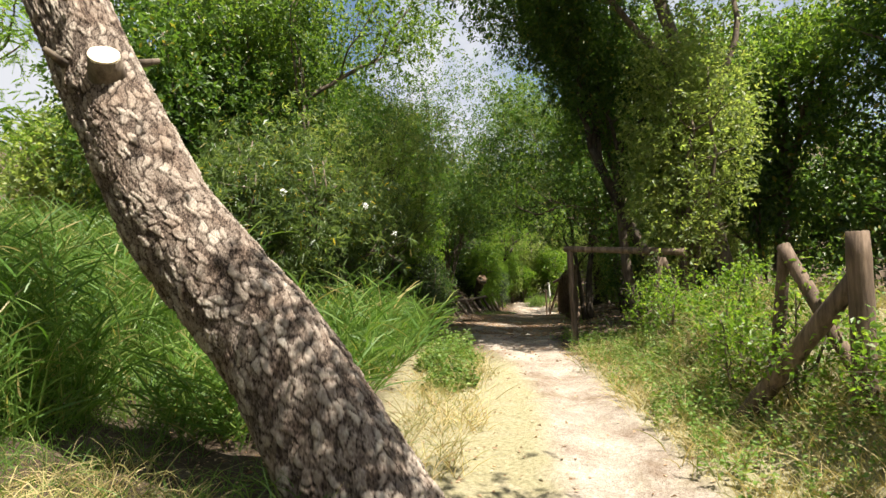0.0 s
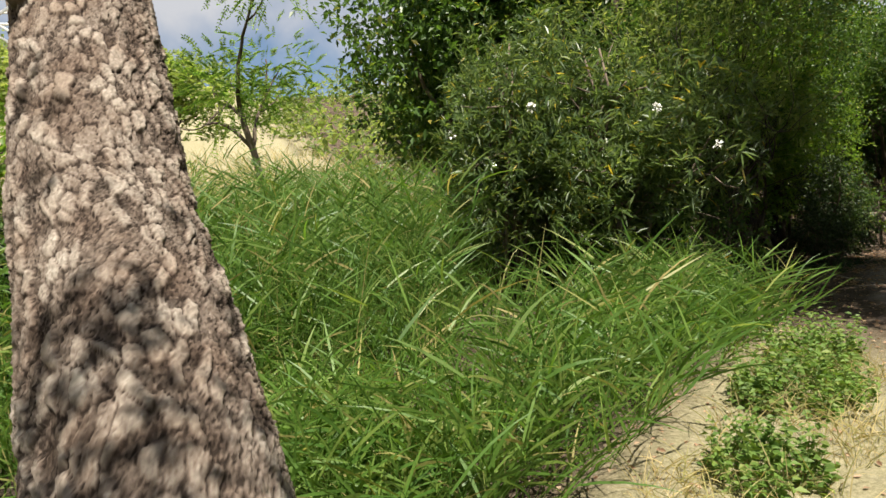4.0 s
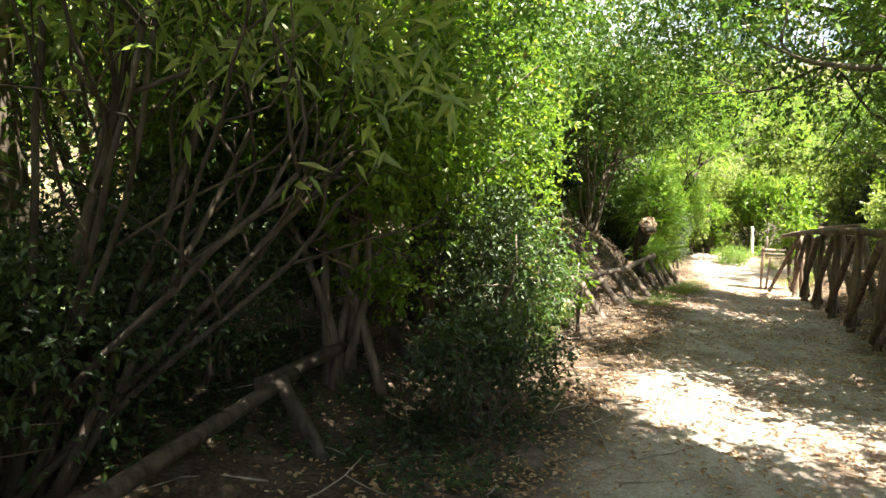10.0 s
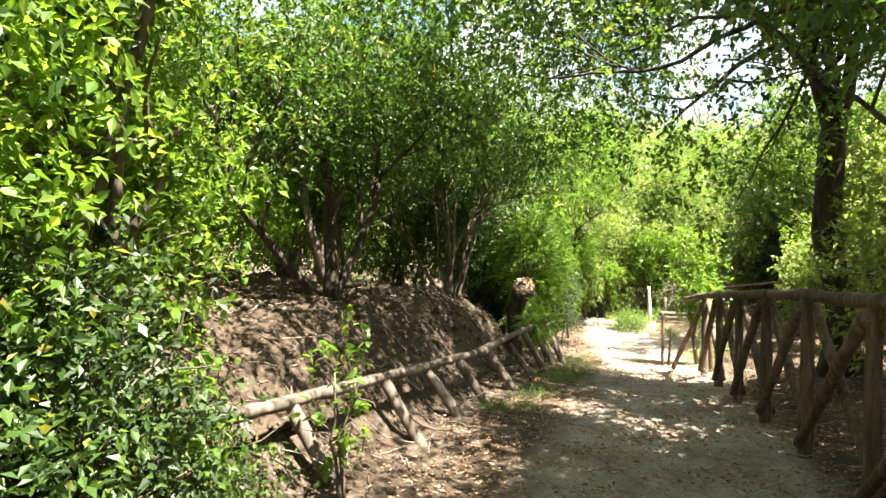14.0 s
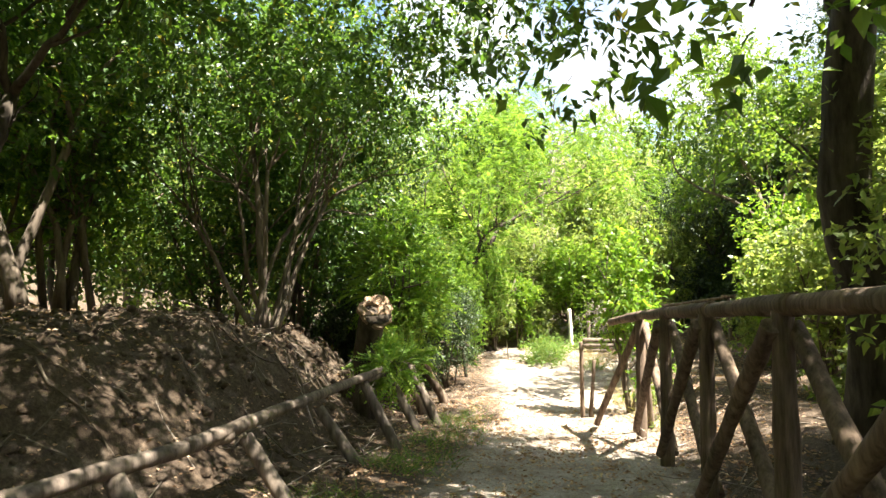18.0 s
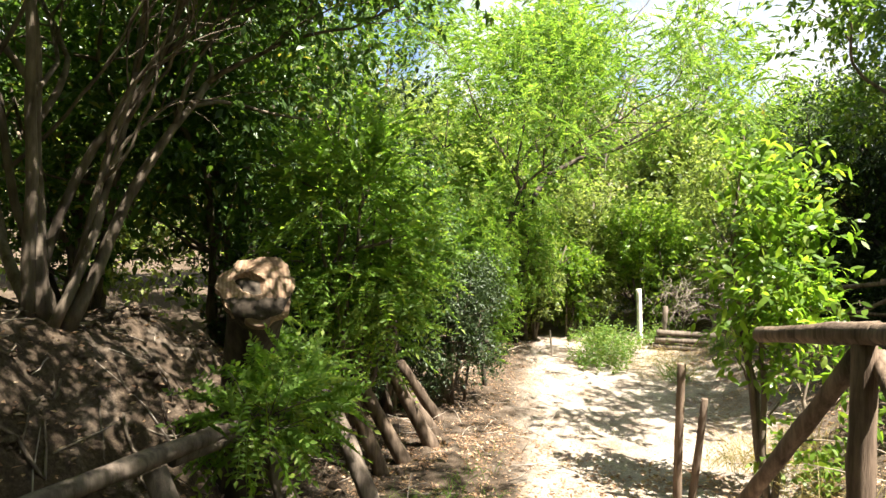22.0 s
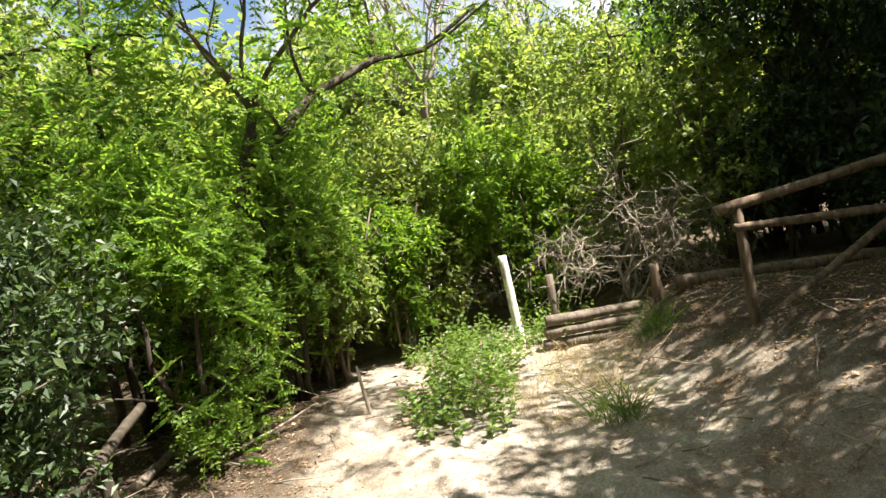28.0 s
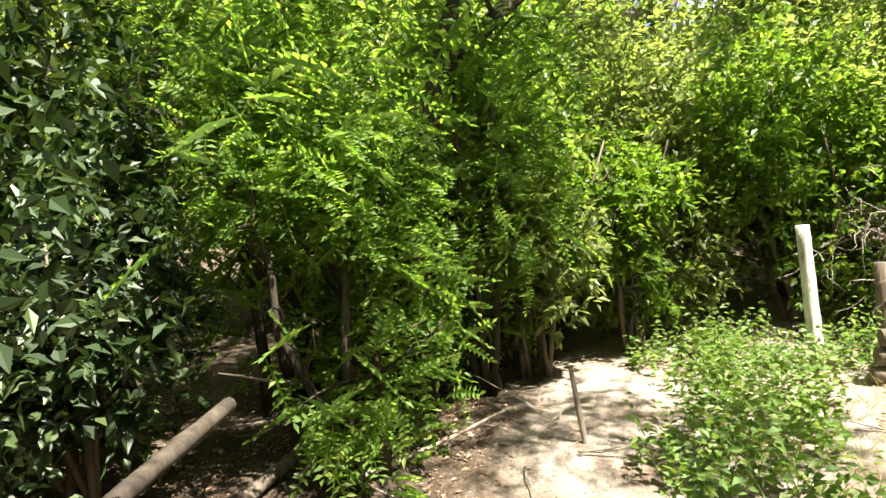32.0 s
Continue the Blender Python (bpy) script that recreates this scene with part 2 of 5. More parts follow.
dusty = mix_rgb(nt, 1.0, mix_rgb(nt, 1.0, dust.outputs["Color"], worn.outputs["Color"], "MULTIPLY"), specks.outputs["Color"], "MULTIPLY")
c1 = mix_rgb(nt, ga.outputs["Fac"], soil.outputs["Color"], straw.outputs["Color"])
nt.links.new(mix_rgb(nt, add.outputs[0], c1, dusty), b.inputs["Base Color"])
bump(nt, b, fine.outputs["Fac"], 0.8, 0.03)
M["ground"] = m

m, nt, b = node_material("galvanised_steel", 0.5, 0.5)
b.inputs["Metallic"].default_value = 0.7
n = noise_tex(nt, 3, 4)
r = ramp(nt, [(0.3, (0.42, 0.42, 0.42)), (0.7, (0.62, 0.62, 0.61))])
nt.links.new(n.outputs["Fac"], r.inputs["Fac"])
nt.links.new(r.outputs["Color"], b.inputs["Base Color"])
M["steel"] = m

m, nt, b = node_material("white_petal", 0.6, 0.3)
n = noise_tex(nt, 30, 2)
r = ramp(nt, [(0.3, (0.72, 0.7, 0.66)), (0.7, (0.86, 0.85, 0.82))])
nt.links.new(n.outputs["Fac"], r.inputs["Fac"])
nt.links.new(r.outputs["Color"], b.inputs["Base Color"])
M["petal"] = m

m, nt, b = node_material("flaking_white_paint", 0.8, 0.2)
n = noise_tex(nt, 16, 6, 0.7, stretch=(1, 1, 0.3))
r = ramp(nt, [(0.36, (0.36, 0.30, 0.23)), (0.46, (0.66, 0.63, 0.57)), (0.7, (0.78, 0.76, 0.71))])
nt.links.new(n.outputs["Fac"], r.inputs["Fac"])
nt.links.new(r.outputs["Color"], b.inputs["Base Color"])
bump(nt, b, n.outputs["Fac"], 0.5, 0.01)
M["white_paint"] = m


# ---- mesh builders ----
rng = np.random.default_rng(7)


def mesh_of(name, verts, tris, material, smooth=False):
    """A mesh of triangles from two arrays."""
    verts, tris = np.asarray(verts, np.float32), np.asarray(tris, np.int32)
    me = bpy.data.meshes.new(name)
    me.vertices.add(len(verts))
    me.vertices.foreach_set("co", verts.ravel())
    me.loops.add(tris.size)
    me.loops.foreach_set("vertex_index", tris.ravel())
    me.polygons.add(len(tris))
    me.polygons.foreach_set("loop_start", np.arange(0, tris.size, 3, dtype=np.int32))
    me.polygons.foreach_set("use_smooth", np.full(len(tris), smooth))
    me.materials.append(material)
    me.update()
    me.validate()
    return me


def thing(name, at, label, category, group="", kind=""):
    ob = new(name)
    ob.empty_display_size = 0.1
    ob.matrix_world = at if isinstance(at, Matrix) else Matrix.Translation(at)
    return tagged(ob, label, category, group, kind)


def part(name, me, parent, label=""):
    ob = new(name, me)
    ob.parent = parent
    return tagged(ob, label)


def unit(v):
    return v / np.maximum(np.linalg.norm(v, axis=-1, keepdims=True), 1e-9)


def blades(base, way, length, width, droop=0.12, full=False, fold=0.12, up=None):
    """One leaf per row: a folded diamond, or with full a rounder leaf of four triangles. Returns verts, tris."""
    n = len(base)
    way = unit(way)
    ref = rng.normal(size=(n, 3)) * 0.55 + (np.array([0, 0, 1.0]) if up is None else up)
    side = unit(np.cross(way, ref))
    nor = np.cross(side, way)
    L, W = np.broadcast_to(length, n)[:, None], np.broadcast_to(width, n)[:, None]
    tip = base + way * L - np.array([0, 0, 1.0]) * L * droop
    if not full:
        mid = base + way * L * 0.45 + nor * W * fold
        v = np.stack([base, mid + side * W / 2, tip, mid - side * W / 2], 1)
        t = np.array([[0, 1, 2], [0, 2, 3]])
    else:
        a = base + way * L * 0.28 + nor * W * fold
        c = base + way * L * 0.66 + nor * W * fold - np.array([0, 0, 1.0]) * L * droop * 0.35
        v = np.stack([base, a + side * W * 0.45, c + side * W * 0.42, tip, c - side * W * 0.42, a - side * W * 0.45], 1)
        t = np.array([[0, 1, 5], [1, 2, 4], [1, 4, 5], [2, 3, 4]])
    k = v.shape[1]
    return v.reshape(-1, 3), (np.arange(n)[:, None, None] * k + t).reshape(-1, 3)


def joined(pieces):
    vs, ts, o = [], [], 0
    for v, t in pieces:
        vs.append(v), ts.append(np.asarray(t) + o)
        o += len(v)
    return np.concatenate(vs), np.concatenate(ts)


def tube(points, radii, sides=7, rough=0.0):
    """A tapered tube along points, closed at both ends."""
    p, r = np.asarray(points, float), np.asarray(radii, float)
    n = len(p)
    d = unit(np.gradient(p, axis=0))
    ref = np.array([0.31, 0.95, 0.11]) if abs(d[0][2]) > 0.6 else np.array([0.05, 0.1, 1.0])
    u = unit(np.cross(d, ref))
    w = np.cross(d, u)
    a = np.arange(sides) * 2 * np.pi / sides
    rr = r[:, None] * (1 + rough * rng.normal(size=(n, sides)))
    v = p[:, None] + rr[..., None] * (np.cos(a)[None, :, None] * u[:, None] + np.sin(a)[None, :, None] * w[:, None])
    v = np.concatenate([v.reshape(-1, 3), p[:1], p[-1:]])
    t = []
    for i in range(n - 1):
        for j in range(sides):
            q, s = i * sides + j, i * sides + (j + 1) % sides
            t += [(q, s, s + sides), (q, s + sides, q + sides)]
    for j in range(sides):
        k = (j + 1) % sides
        t += [(n * sides, k, j), (n * sides + 1, (n - 1) * sides + j, (n - 1) * sides + k)]
    return v, np.array(t)


def wander(a, way, length, n=6, bend=0.12, lift=0.0):
    """A crooked line from a along way."""
    pts, d = [np.array(a, float)], unit(np.array(way, float))
    for _ in range(n):
        d = unit(d + rng.normal(size=3) * bend + np.array([0, 0, lift]))
        pts.append(pts[-1] + d * length / n)
    return np.array(pts)


def gaps(p, seed, size=1.0):
    """Smooth pseudo-noise of a point cloud, about -1 to 1."""
    r = np.random.default_rng(seed)
    out = np.zeros(len(p))
    for _ in range(5):
        out += np.sin(p @ (r.normal(size=3) * 3.2 / size) + r.uniform(0, 6.3))
    return out / 2.5


def lobe_points(lobes, n, seed, shell=0.55, open_=0.15):
    """Points in the outer shell of a few ellipsoids, with gaps; and the way out."""
    lobes = np.asarray(lobes, float)
    area = (lobes[:, 3] * lobes[:, 4] * lobes[:, 5]) ** (2 / 3)
    pick = rng.choice(len(lobes), n * 2, p=area / area.sum())
    d = unit(rng.normal(size=(n * 2, 3)))
    rad = 1 - shell * rng.random(n * 2) ** 1.6
    p = lobes[pick, :3] + d * lobes[pick, 3:6] * rad[:, None]
    keep = gaps(p, seed, 0.9) > -0.75 + open_ + 0.2 * rng.normal(size=len(p))
    p, d = p[keep][:n], d[keep][:n]
    return p, d


def sprigs(p, d, leaves, spread, length, width, full=False, droop=0.15, lift=0.35):
    """A spray of leaves round each point."""
    n = len(p)
    twig = unit(d + rng.normal(size=(n, 3)) * 0.7 + np.array([0, 0, lift]))
    k = np.repeat(np.arange(n), leaves)
    s = rng.random(len(k))
    base = p[k] + twig[k] * (s * spread)[:, None] + rng.normal(size=(len(k), 3)) * spread * 0.12
    way = twig[k] * 0.6 + unit(rng.normal(size=(len(k), 3))) * 0.8
    L = length * rng.uniform(0.65, 1.2, len(k))
    return blades(base, way, L, L * width, droop, full)


def feathers(p, d, pairs, length, leaflet):
    """Pinnate leaves: leaflets in pairs along a drooping stalk."""
    n = len(p)
    way = unit(d + rng.normal(size=(n, 3)) * 0.6 + np.array([0, 0, 0.1]))
    side = unit(np.cross(way, np.array([0, 0, 1.0]) + rng.normal(size=(n, 3)) * 0.35))
    nor = np.cross(side, way)
    out = []
    L = length * rng.uniform(0.7, 1.2, n)
    for i in range(pairs):
        s = 0.2 + 0.75 * i / (pairs - 1)
        c = p + way * (L * s)[:, None] - np.array([0, 0, 1.0]) * (L * 0.28 * s * s)[:, None]
        size = leaflet * (1.0 - 0.35 * abs(s - 0.5)) * (L / length)
        for q in (-1, 1):
            out.append(blades(c, side * q + way * 0.35, size, size * 0.48, 0.1, up=nor))
    out.append(blades(p + way * L[:, None] - np.array([0, 0, 1.0]) * (L * 0.28)[:, None], way, leaflet, leaflet * 0.48, 0.1, up=nor))
    stalk = blades(p, way, L, 0.006, 0.28)
    return joined(out + [stalk])


def strands(base, way, length, width, droop, segs=4):
    """Grass blades: arching ribbons that narrow to the tip."""
    n = len(base)
    way = unit(way)
    side = unit(np.cross(way, rng.normal(size=(n, 3)) * 0.5 + unit(np.cross(way, np.array([0, 0, 1.0]) + 0.01 * rng.normal(size=(n, 3))))))
    flat = unit(way * np.array([1, 1, 0.0]) + rng.normal(size=(n, 3)) * np.array([0.3, 0.3, 0]))
    rows = []
    for i in range(segs + 1):
        s = i / segs
        c = base + way * (length * s)[:, None] + (flat * 0.45 - np.array([0, 0, 0.62])) * (length * droop * s ** 2.2)[:, None]
        w = (width * (1 - s) ** 0.7 * (0.55 + 0.9 * min(s * 3, 1) * 0.5))[:, None]
        rows += [c + side * w / 2, c - side * w / 2] if i < segs else [c]
    v = np.stack(rows, 1)
    t = []
    for i in range(segs - 1):
        t += [(2 * i, 2 * i + 1, 2 * i + 3), (2 * i, 2 * i + 3, 2 * i + 2)]
    t.append((2 * segs - 2, 2 * segs - 1, 2 * segs))
    k = v.shape[1]
    return v.reshape(-1, 3), (np.arange(n)[:, None, None] * k + np.array(t)).reshape(-1, 3)


# ---- ground ----
# along the path: x, y, z, half width, left bank start and rise, right bank start and rise
WAY = np.array([
    (-40, -16, -0.6, 1.0, 1.6, 0.5, 1.4, 0.7),
    (-6.9, -2.7, -0.55, 0.6, 1.6, 0.0, 0.9, 0.8),
    (-2.62, -0.18, -0.30, 0.4, 1.5, -0.1, 0.7, 0.85),
    (-1.12, 0.62, -0.26, 0.34, 1.4, 0.0, 0.7, 0.85),
    (0.26, 1.5, -0.22, 0.38, 1.4, 0.15, 0.7, 0.7),
    (2.2, 2.85, -0.24, 0.6, 1.6, 0.1, 1.2, 0.3),
    (4.6, 4.2, -0.34, 0.95, 2.0, 0.3, 1.4, 0.0),
    (8.9, 5.65, -0.60, 1.05, 2.2, 1.0, 0.95, 0.25),
    (12.0, 6.7, -0.70, 1.05, 2.2, 1.2, 0.95, 0.35),
    (14.6, 7.7, -0.88, 1.0, 2.2, 1.3, 0.9, 0.42),
    (17.1, 8.7, -1.10, 1.15, 2.2, 1.1, 0.7, 0.6),
    (19.2, 9.6, -1.26, 1.6, 2.8, 0.2, 1.0, 0.6),
    (21.5, 10.6, -1.20, 2.0, 3.2, 0.0, 1.3, 0.65),
    (24.0, 12.0, -1.08, 1.8, 3.0, 0.0, 1.6, 0.5),
    (60.0, 30.0, -0.5, 0.4, 3.0, 0.0, 3.0, 0.3),
])


def smooth(t):
    t = np.clip(t, 0, 1)
    return t * t * (3 - 2 * t)


def path_frame(x, y):
    """Signed way off the path's middle (left is positive) and the path's values there."""
    x, y = np.asarray(x, float), np.asarray(y, float)
    best, d, vals = np.full(x.shape, 1e9), np.zeros(x.shape), np.zeros(x.shape + (6,))
    for a, b in zip(WAY[:-1], WAY[1:]):
        e = b[:2] - a[:2]
        s = np.clip(((x - a[0]) * e[0] + (y - a[1]) * e[1]) / (e @ e), 0, 1)
        dx, dy = x - a[0] - s * e[0], y - a[1] - s * e[1]
        q = np.hypot(dx, dy)
        near = q < best
        best = np.where(near, q, best)
        d = np.where(near, q * np.sign(e[0] * dy - e[1] * dx), d)
        vals = np.where(near[..., None], a[2:] + s[..., None] * (b[2:] - a[2:]), vals)
    return d, vals


def ground_z(x, y):
    x, y = np.asarray(x, float), np.asarray(y, float)
    d, v = path_frame(x, y)
    z = v[..., 0].copy()
    z += v[..., 3] * smooth((d - v[..., 2]) / 1.5) + 0.05 * np.maximum(0, d - v[..., 2] - 2) * (np.minimum(d, 30) < 30)
    z += v[..., 5] * smooth((-d - v[..., 4]) / 1.5)
    z += 0.2 * np.clip(d - 5.8, 0, 12) * (1 - smooth((x + 0.5) / 3.0))
    off = np.abs(d)
    hill = np.hypot(x - 14, y - 8)
    z += 0.30 * np.clip(hill - 24, 0, 70) * smooth((x + y - 10) / 25) + 0.09 * np.clip(hill - 24, 0, 150) * (1 - smooth((x + y - 10) / 25))
    rough = smooth((d - v[..., 2]) / 0.8) * smooth((x - 6) / 1.5) * (1 - smooth((x - 17) / 2))
    z += rough * 0.07 * (np.sin(6.1 * x + 2.3 * y) * np.sin(5.2 * y - 1.9 * x) + 0.7 * np.sin(11.3 * x - 3.1 * y) * np.sin(9.7 * y + 2.2 * x))
    bumpy = 0.03 * np.sin(2.1 * x + 1.3 * y) * np.sin(1.7 * y - 0.6 * x) + 0.015 * np.sin(5.3 * x + 2) * np.sin(4.7 * y)
    z += bumpy * (0.35 + smooth((off - 0.8) / 1.0)) - 0.04 * (1 - smooth(off / np.maximum(v[..., 1], 0.3)))
    return z


def gz(x, y):
    return float(ground_z(np.array([x]), np.array([y]))[0])


def axis(lo, hi, step, far):
    core = np.arange(lo, hi + step, step)
    grow = np.cumsum(step * 1.16 ** np.arange(1, 60))
    grow = grow[grow < far]
    return np.concatenate([lo - grow[::-1], core, hi + grow])


gx, gy = axis(-8, 26, 0.17, 1500), axis(-4, 15, 0.17, 1500)
XX, YY = np.meshgrid(gx, gy)
ZZ = ground_z(XX, YY)
ZZ += (np.abs(XX - 9) < 19) * (np.abs(YY - 6) < 12) * 0.012 * rng.normal(size=XX.shape)
nx, ny = len(gx), len(gy)
i0 = (np.arange(ny - 1)[:, None] * nx + np.arange(nx - 1)[None]).ravel()
gtris = np.concatenate([np.stack([i0, i0 + 1, i0 + nx + 1], 1), np.stack([i0, i0 + nx + 1, i0 + nx], 1)])
gme = mesh_of("ground", np.stack([XX, YY, ZZ], -1).reshape(-1, 3), gtris, M["ground"], True)
gd, gv = path_frame(XX, YY)
# pale tread narrower on the left past x 14: litter, and painted-in shade
half = gv[..., 1] * np.where(gd > 0, 1 - 0.42 * smooth((XX - 14) / 4), 1)
tread = 1 - smooth((np.abs(gd) - half * 0.75) / (half * 0.55))
gme.attributes.new("trodden", "FLOAT", "POINT").data.foreach_set("value", tread.ravel().astype(np.float32))
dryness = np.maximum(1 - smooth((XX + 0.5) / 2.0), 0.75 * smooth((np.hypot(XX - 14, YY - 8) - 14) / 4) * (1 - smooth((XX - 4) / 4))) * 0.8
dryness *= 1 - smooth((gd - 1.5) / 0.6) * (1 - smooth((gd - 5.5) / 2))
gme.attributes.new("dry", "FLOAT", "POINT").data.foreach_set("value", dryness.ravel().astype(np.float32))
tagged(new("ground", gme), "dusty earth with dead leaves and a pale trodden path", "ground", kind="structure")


# ---- plants ----
BUSHY, BROAD = 1.75, 1.4

def bush(name, label, category, x, y, size, count, leaf, style="oval", length=0.06, width=0.5, leaves=7, stems=6, z=None, lobes=6,
         full=False, stem_mat="bark", group="", open_=0.15, lean=(0, 0), bottom=0.0, spread=0.13):
    """A shrub: stems from the foot, and leaves in sprays over a few uneven lobes. size: half widths and height."""
    rx, ry, h = size
    root = thing(name, (x, y, gz(x, y) - 0.03 if z is None else z), label, category, group)
    lob = []
    for i in range(lobes):
        a = i * 2.4 + rng.uniform(-0.5, 0.5)
        q = rng.uniform(0.25, 0.62) if i else 0.0
        up = bottom + (h - bottom) * rng.uniform(0.3, 0.78) if i else bottom + (h - bottom) * 0.6
        k = rng.uniform(0.42, 0.62)
        lob.append((q * rx * np.cos(a) + lean[0] * up / h, q * ry * np.sin(a) + lean[1] * up / h, up, rx * k, ry * k, (h - bottom) * rng.uniform(0.24, 0.38)))
    for i in range(stems):
        wood = []
        l = lob[i % len(lob)]
        foot = np.array([rng.uniform(-0.16, 0.16) * rx, rng.uniform(-0.16, 0.16) * ry, 0.0])
        top = np.array(l[:3]) + np.array([0, 0, l[5] * 0.5])
        pts = foot + (top - foot) * np.linspace(0, 1, 7)[:, None] + np.cumsum(rng.normal(size=(7, 3)), 0) * 0.03 * h * np.linspace(0, 1, 7)[:, None]
        r0 = 0.004 + 0.0095 * h
        wood.append(tube(pts, np.linspace(r0, r0 * 0.3, 7), 6))
        for _ in range(4):
            j = rng.integers(2, 6)
            t = wander(pts[j], unit(np.append(rng.normal(size=2), 0.5)), 0.35 * rx + 0.2, 4, 0.2)
            wood.append(tube(t, np.linspace(r0 * 0.45, r0 * 0.12, 5), 4))
        part("stem", mesh_of("stem", *joined(wood), M[stem_mat], True), root)
    seed = int(abs(x * 37 + y * 91) * 10) % 9973
    n = max(1, int(count * BUSHY) // leaves)
    p, d = lobe_points(lob, n, seed, open_=open_)
    p = p[p[:, 2] > 0.04]
    d = d[: len(p)]
    if style == "feather":
        v, t = feathers(p, d, leaves // 2, length, length * width)
    else:
        v, t = sprigs(p, d, leaves, spread * 1.2, length * BROAD, width, full, lift=0.35 if style == "oval" else 0.6)
    part("foliage", mesh_of("foliage", v, t, M[leaf]), root)
    return root


def limbs(base, way, length, radius, depth, out, tips, split=3, bend=0.16, lift=0.06, sides=8):
    """Branching wood: tubes into out, ends of the thin ones into tips."""
    pts = wander(base, way, length, 7, bend, lift)
    out.append(tube(pts, np.linspace(radius, radius * 0.55, len(pts)), sides, 0.04))
    if depth == 0:
        tips += [pts[-1], pts[-3]]
        return
    for i in range(split):
        j = -1 if i == 0 else rng.integers(3, len(pts))
        w = unit(pts[j] - pts[j - 1]) + unit(rng.normal(size=3)) * (0.5 if i == 0 else 0.95) + np.array([0, 0, 0.15])
        limbs(pts[j], w, length * rng.uniform(0.55, 0.75), radius * (0.55 if i == 0 else 0.42), depth - 1, out, tips, split, bend, lift, max(5, sides - 1))


def tree(name, label, x, y, way, trunk, radius, count, leaf, crown=0.8, depth=2, style="oval", length=0.06, width=0.5, leaves=8,
         stems=None, z=None, wood="bark", group="", split=3, full=False, open_=0.2, extra=()):
    """A tree: trunk and limbs as tapered tubes, a crown of leaf sprays about the branch ends. stems: ways of further trunks from the foot."""
    root = thing(name, (x, y, gz(x, y) - 0.05 if z is None else z), label, "tree", group)
    tips = []
    for k, w in enumerate([way] + list(stems or [])):
        out = []
        foot = np.array([0, 0, 0.0]) if k == 0 else np.append(rng.uniform(-0.16, 0.16, 2), 0)
        pts = wander(foot, w, trunk * (1 if k == 0 else rng.uniform(0.75, 1)), 9, 0.07, 0.03)
        r = radius if k == 0 else radius * rng.uniform(0.55, 0.85)
        flare = np.concatenate([[1.35, 1.08], np.linspace(1, 0.62, len(pts) - 2)])
        part("trunk", mesh_of("trunk", *tube(pts, r * flare, 10, 0.05), M[wood], True), root)
        for i in range(4):
            j = -1 if i == 0 else rng.integers(5, len(pts))
            d = unit(pts[-1] - pts[-2]) * 0.9 + unit(rng.normal(size=3)) * 0.9 + np.array([0, 0, 0.25])
            out = []
            limbs(pts[j], d, trunk * rng.uniform(0.35, 0.55), r * 0.5, depth - 1, out, tips, split)
            part("limb", mesh_of("limb", *joined(out), M[wood], True), root)
    tips = np.array(tips)
    lob = [(*t, *(crown * rng.uniform(0.5, 0.9, 3) * np.array([1, 1, 0.75]))) for t in tips[:: max(1, len(tips) // 46)]] + list(extra)
    seed = int(abs(x * 53 + y * 17) * 10) % 9973
    p, d = lobe_points(lob, max(1, int(count * BUSHY) // leaves), seed, 0.75, open_)
    if style == "feather":
        v, t = feathers(p, d, leaves // 2, length, length * width)
    else:
        v, t = sprigs(p, d, leaves, 0.2, length * BROAD, width, full)
    part("crown", mesh_of("crown", v, t, M[leaf]), root)
    return root


def grass(name, label, spots, count, height, width, leaf="grass", droop=0.5, category="grass"):
    """A stand of grass: arching blades over round patches (x, y, radius). Uncountable, one object."""
    sp = np.asarray(spots, float)
    pick = rng.choice(len(sp), count, p=sp[:, 2] ** 2 / (sp[:, 2] ** 2).sum())
    a, q = rng.uniform(0, 6.283, count), np.sqrt(rng.random(count))
    px, py = sp[pick, 0] + sp[pick, 2] * q * np.cos(a), sp[pick, 1] + sp[pick, 2] * q * np.sin(a)
    d, v = path_frame(px, py)
    keep = (gaps(np.stack([px, py, px * 0], 1), len(spots) + count, 0.8) > -0.9) & ((np.abs(d) > v[:, 1] * rng.uniform(0.75, 1.3, count)) | (px > 19))
    px, py = px[keep], py[keep]
    n = len(px)
    base = np.stack([px, py, ground_z(px, py) - 0.02], 1)
    way = np.stack([rng.normal(size=n) * 0.42, rng.normal(size=n) * 0.42, np.ones(n)], 1)
    h = height * rng.uniform(0.45, 1.15, n)
    v, t = strands(base, way, h, width * rng.uniform(0.6, 1.2, n), droop * rng.uniform(0.5, 1.5, n))
    return tagged(new(name, mesh_of(name, v, t, M[leaf])), label, category, kind="stuff")


